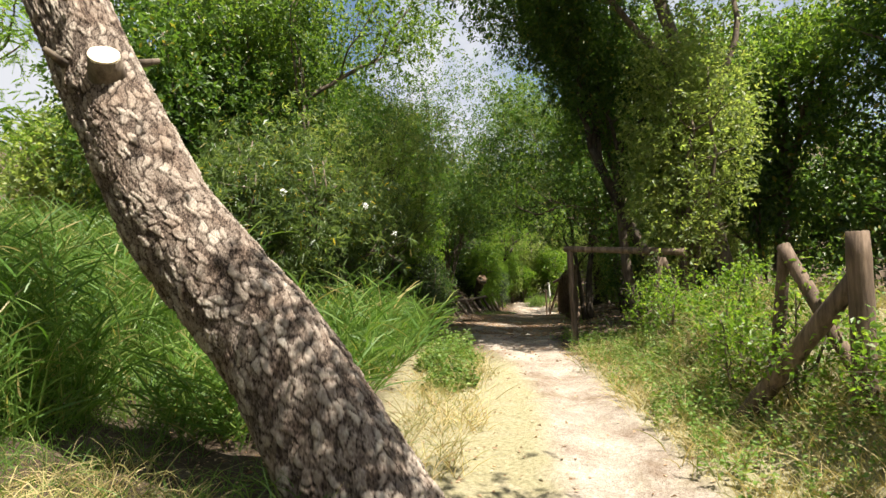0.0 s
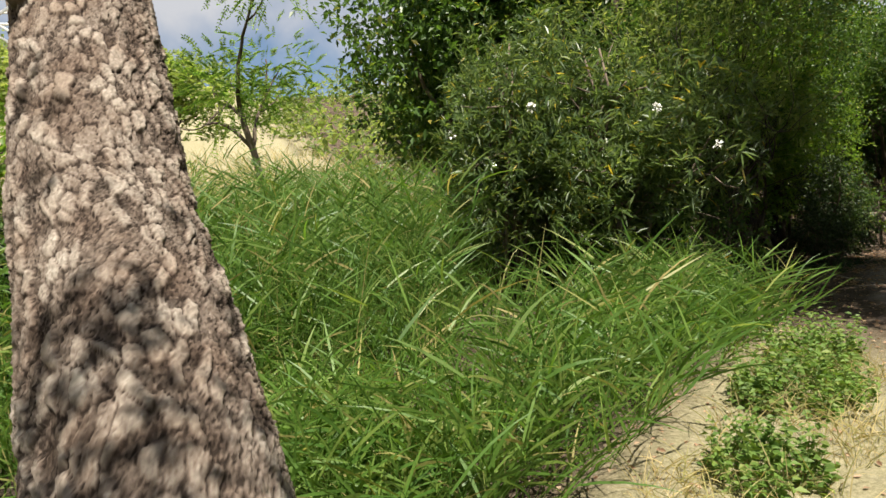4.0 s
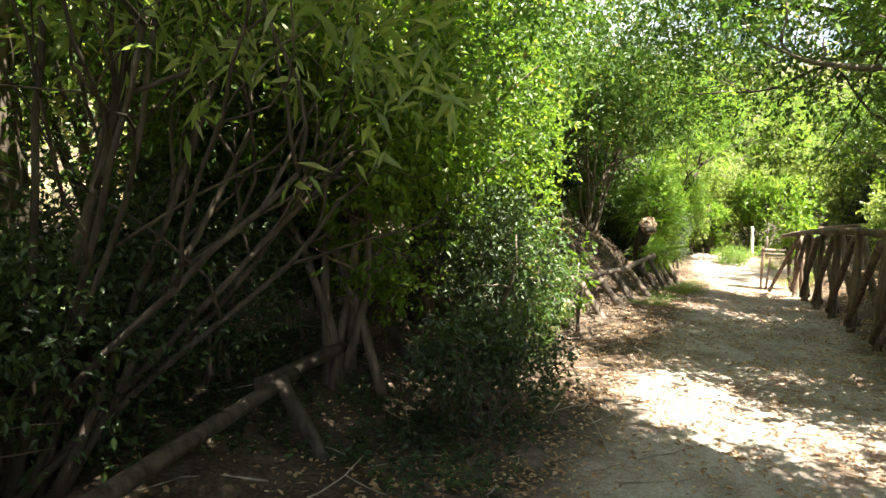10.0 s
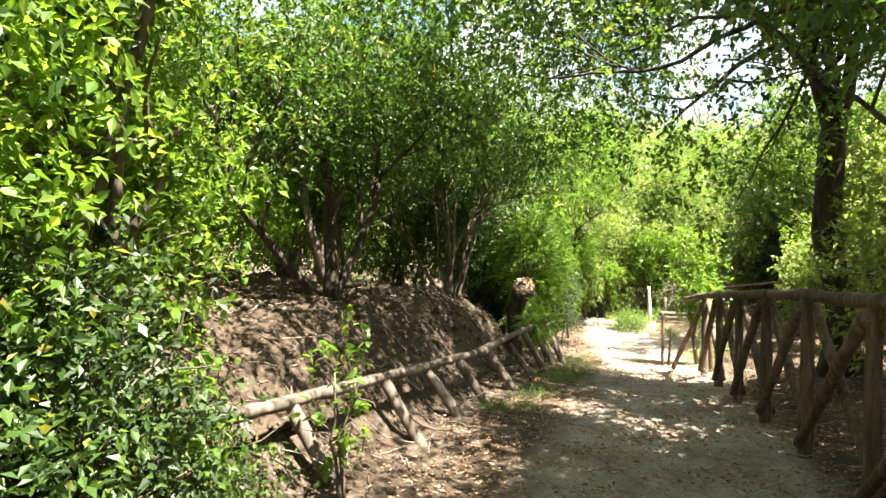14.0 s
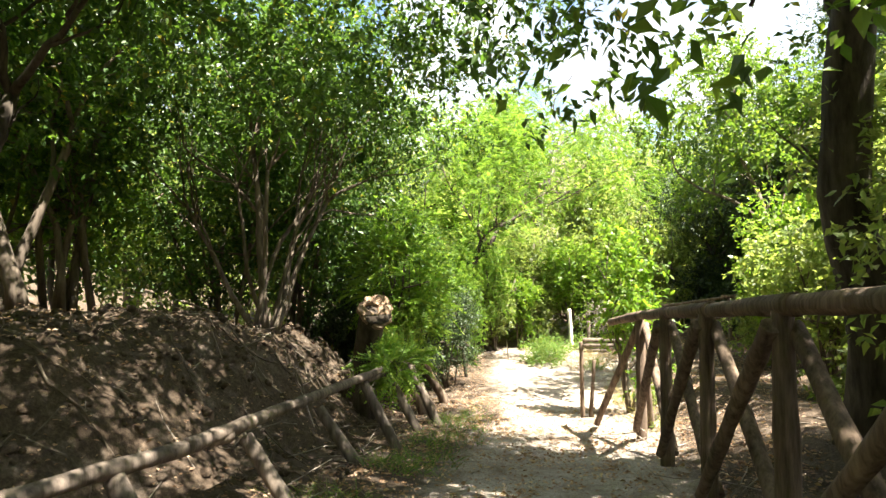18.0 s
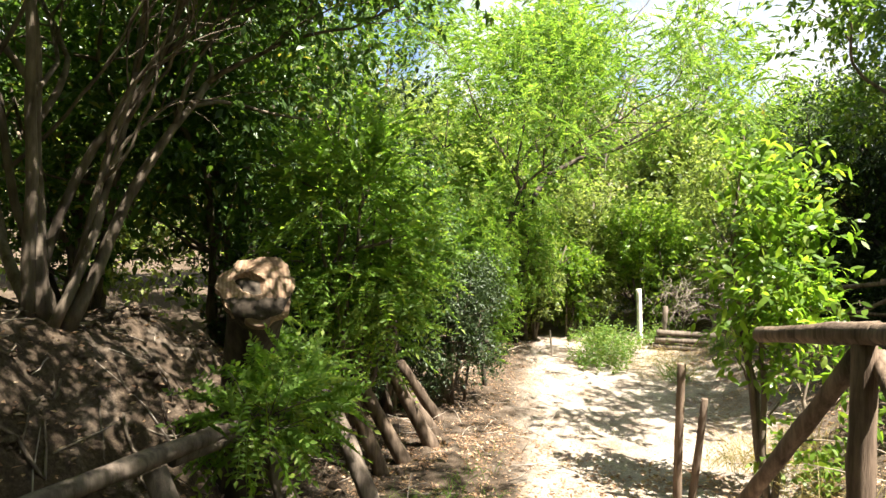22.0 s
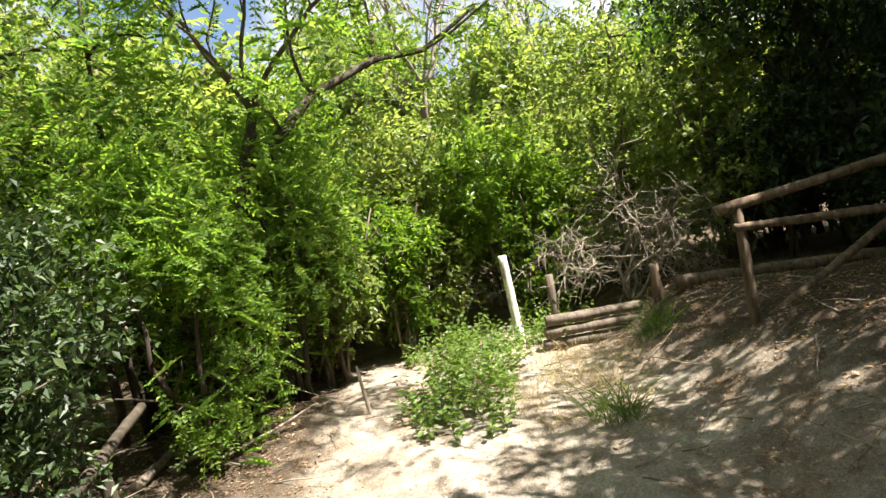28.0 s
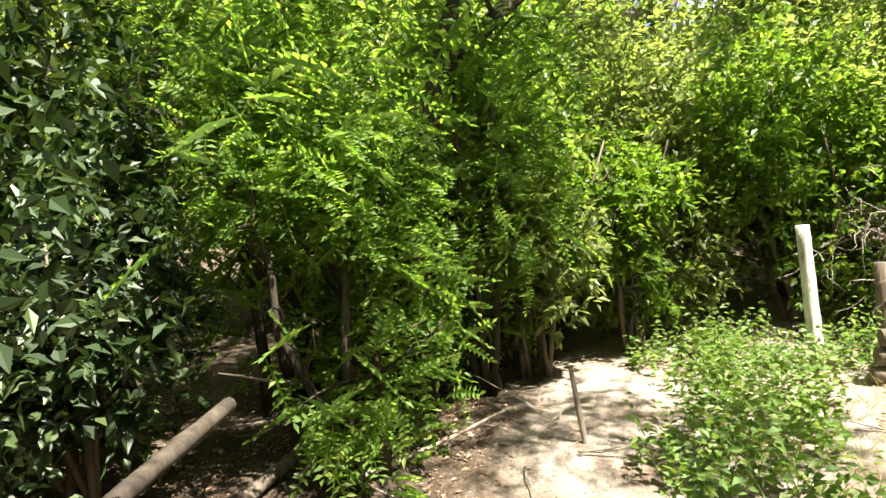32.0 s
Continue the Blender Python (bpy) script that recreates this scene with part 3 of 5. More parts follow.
def herbs(name, label, spots, count, height, leaf="nettle", length=0.05, category="weeds"):
    """Low leafy weeds on short stalks over round patches. Uncountable, one object."""
    sp = np.asarray(spots, float)
    pick = rng.choice(len(sp), count, p=sp[:, 2] ** 2 / (sp[:, 2] ** 2).sum())
    a, q = rng.uniform(0, 6.283, count), np.sqrt(rng.random(count))
    px, py = sp[pick, 0] + sp[pick, 2] * q * np.cos(a), sp[pick, 1] + sp[pick, 2] * q * np.sin(a)
    d, v = path_frame(px, py)
    keep = (np.abs(d) > v[:, 1] * rng.uniform(0.85, 1.4, count)) | (px > 19)
    px, py, q, count = px[keep], py[keep], q[keep], int(keep.sum())
    base = np.stack([px, py, ground_z(px, py) - 0.01], 1)
    h = height * rng.uniform(0.4, 1.2, count) * (1.1 - 0.6 * q)
    way = unit(np.stack([rng.normal(size=count) * 0.3, rng.normal(size=count) * 0.3, np.ones(count)], 1))
    out = [strands(base, way, h, np.full(count, 0.007), np.full(count, 0.2), 3)]
    for i in range(9):
        s = 0.2 + 0.8 * i / 8
        c = base + way * (h * s)[:, None]
        w = unit(np.stack([rng.normal(size=count), rng.normal(size=count), 0.35 + rng.normal(size=count) * 0.2], 1))
        L = length * rng.uniform(0.7, 1.3, count) * (1.15 - 0.5 * s)
        out.append(blades(c, w, L, L * 0.55, 0.2))
    return tagged(new(name, mesh_of(name, *joined(out), M[leaf])), label, category, kind="stuff")


# ---- logs and fences ----
def log_mesh(name, a, b, r0, r1, material, bend=0.03, sides=9):
    a, b = np.array(a, float), np.array(b, float)
    L = np.linalg.norm(b - a)
    n = max(5, int(L / 0.12))
    s = np.linspace(0, 1, n)[:, None]
    pts = a + (b - a) * s + np.cumsum(rng.normal(size=(n, 3)), 0) * bend * 0.12 * L / np.sqrt(n) * np.sin(np.pi * s)
    r = np.linspace(r0, r1, n) * (1 + 0.05 * rng.normal(size=n))
    pts = np.concatenate([pts[:1] + (pts[:1] - pts[1:2]) * 0.02, pts, pts[-1:] + (pts[-1:] - pts[-2:-1]) * 0.02])
    r = np.concatenate([[r[0] * 0.88], r, [r[-1] * 0.88]])
    return mesh_of(name, *tube(pts, r, sides, 0.035), M[material], True)


def pole_fence(label, posts, tops, rails, braces, material="log", r=0.055, rail_r=0.05, group="pole fences", lean=(0, 0)):
    """A rustic fence: posts at places x, y with their heights; rails between post numbers at a share of the height; braces likewise."""
    x0, y0 = posts[0]
    root = thing("pole_fence", (x0, y0, gz(x0, y0)), label, "fence", group)
    o = np.array([x0, y0, gz(x0, y0)])
    foot = [np.array([x, y, gz(x, y) - 0.06]) - o for x, y in posts]
    head = [f + np.array([lean[0], lean[1], h + 0.06]) for f, h in zip(foot, tops)]
    for f, hd in zip(foot, head):
        part("post", log_mesh("post", f, hd, r * rng.uniform(1.0, 1.25), r * rng.uniform(0.85, 1.05), material), root)

    def spot(i, s):
        return foot[i] + (head[i] - foot[i]) * s

    for i, si, j, sj in rails:
        a, b = spot(i, si), spot(j, sj)
        ext = unit(b - a) * 0.16
        part("rail", log_mesh("rail", a - ext + [0, 0, 0.03], b + ext + [0, 0, 0.03], rail_r * 1.15, rail_r * 0.9, material), root)
    for k, (i, si, j, sj) in enumerate(braces):
        sh = np.array([0.035, -0.05, 0]) * (1 if k % 2 else -1)
        part("brace", log_mesh("brace", spot(i, si) + sh, spot(j, sj) + sh, rail_r * 0.95, rail_r * 0.8, material), root)
    return root


def poles(name, label, at, sticks, material="log", group="pole fences"):
    """A trestle of loose round poles: each stick from a to b in world places, with its radius."""
    root = thing(name, at, label, "fence", group)
    o = np.array(at, float)
    for a, b, r in sticks:
        part("pole", log_mesh("pole", np.array(a) - o, np.array(b) - o, r, r * 0.88, material), root)
    return root


def cross_panels(n):
    rails = [(i, 1.0, i + 1, 1.0) for i in range(n - 1)]
    braces = []
    for i in range(n - 1):
        braces += [(i, 0.95, i + 1, 0.12), (i, 0.12, i + 1, 0.95)]
    return rails, braces


# ================= the leaning pine and the first stretch =================
def pine():
    foot, mid, top = np.array([-3.92, 0.45, -0.85]), np.array([-4.13, 2.24, 1.24]), np.array([-4.2, 2.98, 2.3])
    root = thing("pine_tree", tuple(foot), "leaning pine with thick plated grey bark and a sawn branch", "tree")
    far = np.array([-4.6, 5.3, 6.5])
    ctrl = np.array([foot, [-3.96, 1.43, 0.42], [-4.05, 1.95, 0.92], mid, top, far])
    keys = np.array([0, 0.13, 0.22, 0.29, 0.45, 1.0])
    na, ns = 300, 520
    s = np.concatenate([np.linspace(0, 0.5, 470, endpoint=False), np.linspace(0.5, 1, 50)])
    pts = np.stack([np.interp(s, keys, ctrl[:, k]) for k in range(3)], 1)
    ker = np.hanning(61)
    ker /= ker.sum()
    pts = np.stack([np.convolve(np.pad(pts[:, k], 30, mode="reflect", reflect_type="odd"), ker, "valid") for k in range(3)], 1)
    rad = np.interp(s, [0, 0.05, 0.13, 0.3, 0.45, 1], [0.42, 0.37, 0.335, 0.305, 0.28, 0.2])
    d = unit(np.gradient(pts, axis=0))
    u = unit(np.cross(d, np.array([0, 0.2, 1.0])))
    w = np.cross(d, u)
    length = np.concatenate([[0], np.cumsum(np.linalg.norm(np.diff(pts, axis=0), axis=1))])
    # plates: cells of a jittered grid over the bark, long along the stem
    ca = 44
    r2 = np.random.default_rng(3)
    A = np.arange(na) / na * ca
    tone = np.zeros((ns, na))
    gxs, gys = np.meshgrid(A, length / 0.11)
    around = gxs / ca * 2 * np.pi
    warp = 0.26 * np.sin(gys * 2.3 + np.cos(around) * 5) + 0.16 * np.sin(np.sin(around) * 9 - gys * 3.9) + 0.1 * np.sin(np.cos(around) * 23 + gys * 5.7)
    gxs, gys = gxs + warp, gys + 0.3 * np.sin(np.cos(around) * 7 + gys * 0.8)
    ci, cj = np.floor(gxs).astype(int), np.floor(gys).astype(int)
    jit = r2.uniform(0.02, 0.98, (400, ca, 2))
    shade = r2.uniform(0, 1, (400, ca))
    f1, f2 = np.full(gxs.shape, 9.0), np.full(gxs.shape, 9.0)
    for di in (-1, 0, 1):
        for dj in (-1, 0, 1):
            ii, jj = ci + di, cj + dj
            q = jit[jj % 400, ii % ca]
            dist = np.hypot(ii + q[..., 0] - gxs, (jj + q[..., 1] - gys))
            closer = dist < f1
            f2 = np.where(closer, f1, np.minimum(f2, dist))
            tone = np.where(closer, shade[jj % 400, ii % ca], tone)
            f1 = np.minimum(f1, dist)
    crack = np.clip((f2 - f1) / (0.06 + 0.26 * tone), 0, 1) ** 0.6
    plate = np.clip((0.16 + 0.84 * crack) * (0.36 + 0.6 * tone) + 0.11 * r2.normal(size=crack.shape), 0, 1)
    lift = 0.026 * crack ** 0.5 * (0.2 + 0.8 * tone) + 0.003 * r2.normal(size=crack.shape)
    a = np.arange(na) / na * 2 * np.pi
    rr = rad[:, None] * (1 + 0.03 * np.sin(3 * a + 4 * s[:, None]) + 0.02 * np.sin(5 * a - 9 * s[:, None])) - 0.02 + lift
    v = pts[:, None] + rr[..., None] * (np.cos(a)[None, :, None] * u[:, None] + np.sin(a)[None, :, None] * w[:, None]) - foot
    q = (np.arange(ns - 1)[:, None] * na + np.arange(na)[None]).ravel()
    qn = (np.arange(ns - 1)[:, None] * na + (np.arange(na)[None] + 1) % na).ravel()
    me = mesh_of("trunk", v.reshape(-1, 3), np.concatenate([np.stack([q, qn, qn + na], 1), np.stack([q, qn + na, q + na], 1)]), M["pine"], True)
    me.attributes.new("plate", "FLOAT", "POINT").data.foreach_set("value", plate.ravel().astype(np.float32))
    part("trunk", me, root)
    # sawn branch stub, and short snags
    c = np.array([-4.32, 2.68, 2.2]) - foot
    way = unit(np.array([-0.45, -0.62, 0.62]))
    st = part("branch_stub", mesh_of("branch_stub", *tube([c - way * 0.1, c + way * 0.1, c + way * 0.17], [0.13, 0.105, 0.1], 14, 0.04), M["bark"], True), root)
    disc = tube([c + way * 0.165, c + way * 0.182], [0.097, 0.095], 18, 0.02)
    part("sawn_face", mesh_of("sawn_face", *disc, M["fresh_cut"]), st, "pale freshly sawn wood")
    for dx, dz, wy in ((-0.25, 2.3, (-0.9, -0.3, 0.3)), (0.27, 2.45, (0.85, -0.2, 0.35)), (-0.24, 2.75, (-0.8, -0.4, 0.4))):
        k = np.array([-4.22 + dx, 2.92, dz]) - foot
        part("snag", mesh_of("snag", *tube([k, k + np.array(wy) * 0.08, k + np.array(wy) * 0.16], [0.035, 0.028, 0.02], 7, 0.05), M["bark"], True), root)
    out, tips = [], []
    for wy, L in (((-0.9, 0.2, 0.6), 2.2), ((0.7, 0.5, 0.7), 2.2), ((-0.2, 0.9, 0.9), 2.4), ((0.1, -0.7, 0.8), 2.0)):
        out = []
        limbs(far - foot - np.array([0, 0, rng.uniform(0, 1.4)]), wy, L, 0.07, 2, out, tips)
        part("limb", mesh_of("limb", *joined(out), M["bark"], True), root)
    tips = np.array(tips)
    lob = [(*t, 0.5, 0.5, 0.35) for t in tips]
    p, dd = lobe_points(lob, 1100, 5, 0.9)
    part("needles", mesh_of("needles", *sprigs(p, dd, 14, 0.12, 0.11, 0.045), M["laurel"]), root)
    # moss cushions on the bark
    mo = np.array([-3.84, 1.64, 0.9]) - foot
    pad = np.linspace(-1, 1, 7)
    part("moss", mesh_of("moss", *tube(mo + pad[:, None] * np.array([0.004, 0.012, 0.034]), 0.004 + 0.02 * np.sqrt(1 - pad ** 2 * 0.98), 9, 0.25), M["dry_grass"], True), root, "yellow-green moss cushion")
    return root


pine()

# tall grasses about the pine
grass("reed_grass", "tall bright green arching grass clump beside the path", [(-2.7, 2.6, 0.6), (-2.1, 3.0, 0.6), (-3.1, 2.6, 0.4), (-1.6, 3.1, 0.5), (-2.5, 3.6, 0.9), (-0.9, 3.6, 0.6), (-0.1, 3.9, 0.5)], 380, 0.8, 0.012, droop=0.55)
grass("meadow_grass", "tall green grass behind the leaning pine", [(-4.6, 4.4, 1.0), (-3.4, 5.0, 1.6), (-2.2, 5.8, 1.4), (-3.6, 7.4, 1.8), (-2.4, 8.2, 1.5)], 4400, 1.1, 0.02, droop=0.45)
def reeds(spots, count, height, splay=0.12):
    """Tall leafy stalks: long leaves along each upright stem. Uncountable, one object."""
    sp = np.asarray(spots, float)
    pick = rng.choice(len(sp), count, p=sp[:, 2] ** 2 / (sp[:, 2] ** 2).sum())
    a, q = rng.uniform(0, 6.283, count), np.sqrt(rng.random(count))
    px, py = sp[pick, 0] + sp[pick, 2] * q * np.cos(a), sp[pick, 1] + sp[pick, 2] * q * np.sin(a)
    base = np.stack([px, py, ground_z(px, py) - 0.03], 1)
    h = height * rng.uniform(0.55, 1.1, count)
    way = unit(np.stack([rng.normal(size=count) * splay + splay * 0.3, rng.normal(size=count) * splay - splay * 0.5, np.ones(count)], 1))
    out = [strands(base, way, h, np.full(count, 0.009), np.full(count, 0.08), 4)]
    for i in range(8):
        c = base + way * (h * (0.15 + 0.8 * i / 8))[:, None]
        w = np.stack([rng.normal(size=count), rng.normal(size=count), np.full(count, 1.1)], 1)
        out.append(strands(c, w, rng.uniform(0.2, 0.5, count), rng.uniform(0.012, 0.024, count), rng.uniform(0.05, 0.5, count), 4))
    tagged(new("reeds", mesh_of("reeds", *joined(out), M["grass"])), "tall leafy green reeds behind the pine", "reeds", kind="stuff")


reeds([(-5.5, 3.8, 0.65), (-4.2, 4.4, 1.0), (-3.0, 4.9, 1.2), (-3.7, 6.2, 1.3), (-6.2, 3.2, 0.6), (-2.2, 7.3, 1.2), (-1.3, 6.9, 0.8), (-2.9, 6.6, 1.0)], 2700, 1.7)
reeds([(-3.3, 2.4, 0.35), (-3.0, 2.2, 0.3), (-3.5, 2.9, 0.4)], 260, 0.8, 0.3)
reeds([(-2.7, 2.35, 0.4), (-2.3, 2.55, 0.45), (-1.9, 2.8, 0.45), (-1.5, 3.0, 0.35), (-2.9, 2.9, 0.4)], 230, 1.2, 0.5)
reeds([(0.1, 3.6, 0.4), (-0.6, 3.4, 0.5), (-1.2, 3.4, 0.5), (-0.2, 4.2, 0.5)], 300, 0.9, 0.5)
reeds([(-7.0, 2.7, 0.7), (-6.2, 2.5, 0.5), (-8.0, 2.7, 0.6)], 46, 2.1)
grass("meadow_dry", "sunlit dry meadow grass on the slope", [(-3, 12, 5), (-8, 12, 5), (1, 16, 6), (-14, 9, 6), (-3.5, 9.5, 2)], 8000, 0.9, 0.022, "dry_grass", 0.4)
grass("verge_grass", "low straw-coloured and green grass along the path", [(-3.4, 0.9, 0.4), (-2.6, 1.2, 0.4), (-1.8, 1.6, 0.45), (-1.0, 2.0, 0.45), (-0.2, 2.5, 0.45), (-4.4, -2.0, 0.7), (-3.5, -1.5, 0.7), (-2.6, -1.1, 0.8), (-1.7, -0.6, 0.8), (-0.8, -0.1, 0.7), (0.1, 0.4, 0.7), (0.9, 0.9, 0.6), (-2.4, -2.1, 0.8), (-1.4, -1.6, 0.8), (-0.4, -1.0, 0.9), (0.7, -0.4, 0.8), (1.6, 0.4, 0.7), (-4.6, 0.3, 0.4)], 15000, 0.36, 0.008, "dry_grass", 0.6)
herbs("verge_weeds", "low green and straw weeds along the path edge", [(-1.5, -0.5, 0.6), (-0.6, 0.0, 0.6), (0.2, 0.5, 0.6), (1.0, 1.0, 0.6), (-2.4, -1.1, 0.6), (-0.9, -0.9, 0.8), (0.1, -0.5, 0.8), (1.1, 0.1, 0.7), (-1.9, -1.8, 0.6), (1.9, 1.2, 0.5), (2.4, 1.9, 0.4)], 1500, 0.42, "nettle")
herbs("verge_weeds", "green nettle clump on the sunny path edge", [(-0.55, 2.35, 0.38), (-1.5, 1.75, 0.25), (0.1, 2.75, 0.3)], 420, 0.42, "nettle", 0.06)
grass("straw_heap", "bleached dead stalks fallen at the pine's foot", [(-5.5, 2.3, 0.8), (-6.2, 1.9, 0.7), (-5.0, 1.7, 0.6), (-4.7, 2.4, 0.5)], 2400, 0.55, 0.009, "dry_grass", 1.3)
grass("slope_grass", "shaded grass and dead stalks at the pine's foot", [(-4.8, 1.3, 0.8), (-5.6, 1.9, 0.9), (-6.4, 1.4, 0.9), (-3.4, 1.5, 0.4), (-5.4, 3.0, 0.6), (-4.2, 3.2, 0.9)], 3400, 0.42, 0.009, "grass", 0.7)

# first fence, on the right-hand verge
poles("pole_fence", "weathered round-pole fence half sunk in weeds", (-2.16, -1.5, gz(-2.16, -1.5)), [
    ((-2.14, -1.52, gz(-2.16, -1.5) - 0.1), (-2.17, -1.5, 1.1), 0.075), ((-1.62, -0.72, gz(-1.62, -0.72) - 0.1), (-2.14, -1.5, 0.84), 0.065),
    ((-1.6, -1.09, 1.04), (-1.95, -1.55, 0.1), 0.05), ((-1.35, -1.0, gz(-1.35, -1.0) - 0.05), (-1.6, -1.1, 1.02), 0.05)])
poles("pole_fence", "weathered pole trestle with a top rail beside the path", (1.6, 0.5, gz(1.6, 0.5)), [
    ((1.58, 0.62, gz(1.58, 0.62) - 0.1), (1.63, 0.43, 1.02), 0.055), ((1.9, 0.15, gz(1.9, 0.15) - 0.1), (1.65, 0.42, 1.0), 0.05),
    ((1.7, 0.15, 1.08), (1.95, 1.85, 1.17), 0.05), ((1.97, 1.72, gz(1.97, 1.72) - 0.1), (1.95, 1.78, 1.14), 0.05)])
# added tree outside the view; its lobes throw dappled shade on the pine
tree("dapple_tree", "leafy tree added out of view to dapple the pine", -7.5, -1.2, (0.3, 0.15, 1), 3.6, 0.09, 9500, "laurel", 0.9, 3, length=0.06, open_=0.25, extra=[(2.6, -0.3, 5.6, 0.9, 0.8, 0.5), (3.2, 0.2, 5.8, 0.8, 0.7, 0.5), (3.4, -0.6, 5.4, 0.8, 0.7, 0.5), (3.3, 1.0, 6.0, 0.8, 0.7, 0.5), (3.5, 0.3, 6.4, 0.7, 0.7, 0.4)])
# unseen tree, added only for its shade on the bushes to the left
tree("shade_tree", "tall leafy tree added out of view to shade the bushes", -9.6, 1.0, (0.05, 0.1, 1), 4.2, 0.13, 10000, "laurel", 1.2, 3, length=0.075, open_=0.1)
# shrubs round the start
bush("laurel_bush", "sunlit bush with broad pale green leaves", "bush", -7.6, 4.5, (1.8, 1.4, 3.4), 15000, "laurel", length=0.06, leaves=6)
bush("laurel_bush", "sunlit bush with broad pale green leaves", "bush", -5.9, 6.0, (1.3, 1.2, 2.5), 12000, "bright", length=0.045, leaves=6)
# dark bush added where the lit bush above is in shadow lower down
bush("evergreen_bush", "dense bush behind the reeds, dark for the shade there", "bush", -5.7, 5.2, (1.15, 0.7, 1.7), 9000, "dark_shade", length=0.045, leaves=6)
bush("laurel_bush", "dark leafy bush at the meadow edge", "bush", -10.4, 4.6, (1.9, 1.7, 3.6), 9000, "laurel", length=0.07)
bush("young_tree", "sunlit yellow-green bush beside the path", "bush", 2.75, 0.3, (1.2, 0.95, 4.6), 17000, "olive", length=0.05, leaves=6, bottom=0.0, lobes=10)
bush("evergreen_bush", "dense dark evergreen bush beside the path", "bush", 0.5, -4.1, (1.5, 1.1, 5.6), 11000, "laurel", length=0.07)
bush("evergreen_bush", "dense dark evergreen bush behind the fence", "bush", 4.6, -2.8, (1.8, 1.5, 6.6), 12000, "laurel", length=0.075)
for x, y, h in ((-1.7, -1.15, 0.9), (-1.25, -0.75, 0.75), (-2.5, -1.75, 0.7), (-0.4, -0.6, 0.8), (0.7, 0.1, 0.7), (1.3, 0.5, 0.9)):
    bush("verge_shrub", "low leafy shoots growing through the weathered fence", "shrub", x, y, (0.42, 0.36, h), 650, "bright", length=0.035, leaves=6, stems=5, open_=0.2, group="shoots on the verge")
bush("laurel_sprig", "thin shoot with broad bright leaves", "shrub", -2.9, -2.35, (0.3, 0.3, 1.5), 160, "bright", length=0.1, stems=3, bottom=0.9, lobes=3, full=True)


def slim_tree():
    return tree("robinia_sapling", "slim leaning sapling with feathery bright leaves", -2.7, 8.0, (-0.28, 0.1, 1), 2.5, 0.06, 5200, "robinia", 0.8, 2, "feather", 0.24, 0.2, 12, open_=0.3)


slim_tree()


def oleander(x, y, size, count, flowers, label):
    root = bush("oleander", label, "bush", x, y, size, count, "oleander", "lance", 0.1, 0.17, 9, 12, spread=0.1, stem_mat="bark", lobes=8)
    if flowers:
        rx, ry, h = size
        a = rng.uniform(0, 6.28, flowers)
        c = np.stack([rx * 0.85 * np.cos(a), ry * 0.85 * np.sin(a) - 0.1, h * rng.uniform(0.45, 0.85, flowers)], 1)
        for k in c:
            w = unit(rng.normal(size=(26, 3)))
            v, t = blades(k + w * 0.02, w, 0.035, 0.026, 0.05)
            part("flower", mesh_of("flower", v, t, M["petal"]), root, "white flower head")
    return root


oleander(0.2, 4.9, (1.35, 1.1, 3.1), 8200, 5, "large oleander with narrow grey-green leaves over the path")
oleander(-0.55, 6.0, (0.95, 0.9, 3.2), 6000, 5, "large oleander with a few white flowers")
oleander(0.5, 6.6, (1.1, 1.0, 3.4), 5600, 1, "oleander with bare inner stems")


def rosette(x, y, z):
    """The pale leaf star that hangs out over the path."""
    root = thing("oleander_shoot", (x, y, z), "oleander shoot with a star of pale narrow leaves", "shoot")
    stem = wander((0.5, 1.1, -0.25), (-0.45, -1.1, 0.24), 1.24, 6, 0.04)
    stem = stem + np.linspace(0, 1, 7)[:, None] * (0 - stem[-1])
    part("stem", mesh_of("stem", *tube(stem, np.linspace(0.008, 0.004, 7), 6), M["bark"], True), root)
    a = np.linspace(0, 2 * np.pi, 11)[:-1] + rng.normal(size=10) * 0.15
    w = np.stack([np.cos(a), -0.45 + 0.25 * np.sin(a * 2), np.sin(a) * 0.85 - 0.1], 1)
    for k in range(10):
        part("leaf", mesh_of("leaf", *blades(np.zeros((1, 3)), w[k:k + 1], 0.15 * rng.uniform(0.8, 1.15), 0.024, 0.2, True), M["oleander"]), root)
    m = M["dry_grass"]
    part("leaf", mesh_of("leaf", *blades(np.array([[0.02, 0.02, -0.12]]), np.array([[0.12, -0.1, -1.0]]), 0.14, 0.024, 0.1, True), m), root, "yellowed hanging leaf")
    return root


rosette(0.33, 3.5, 1.32)

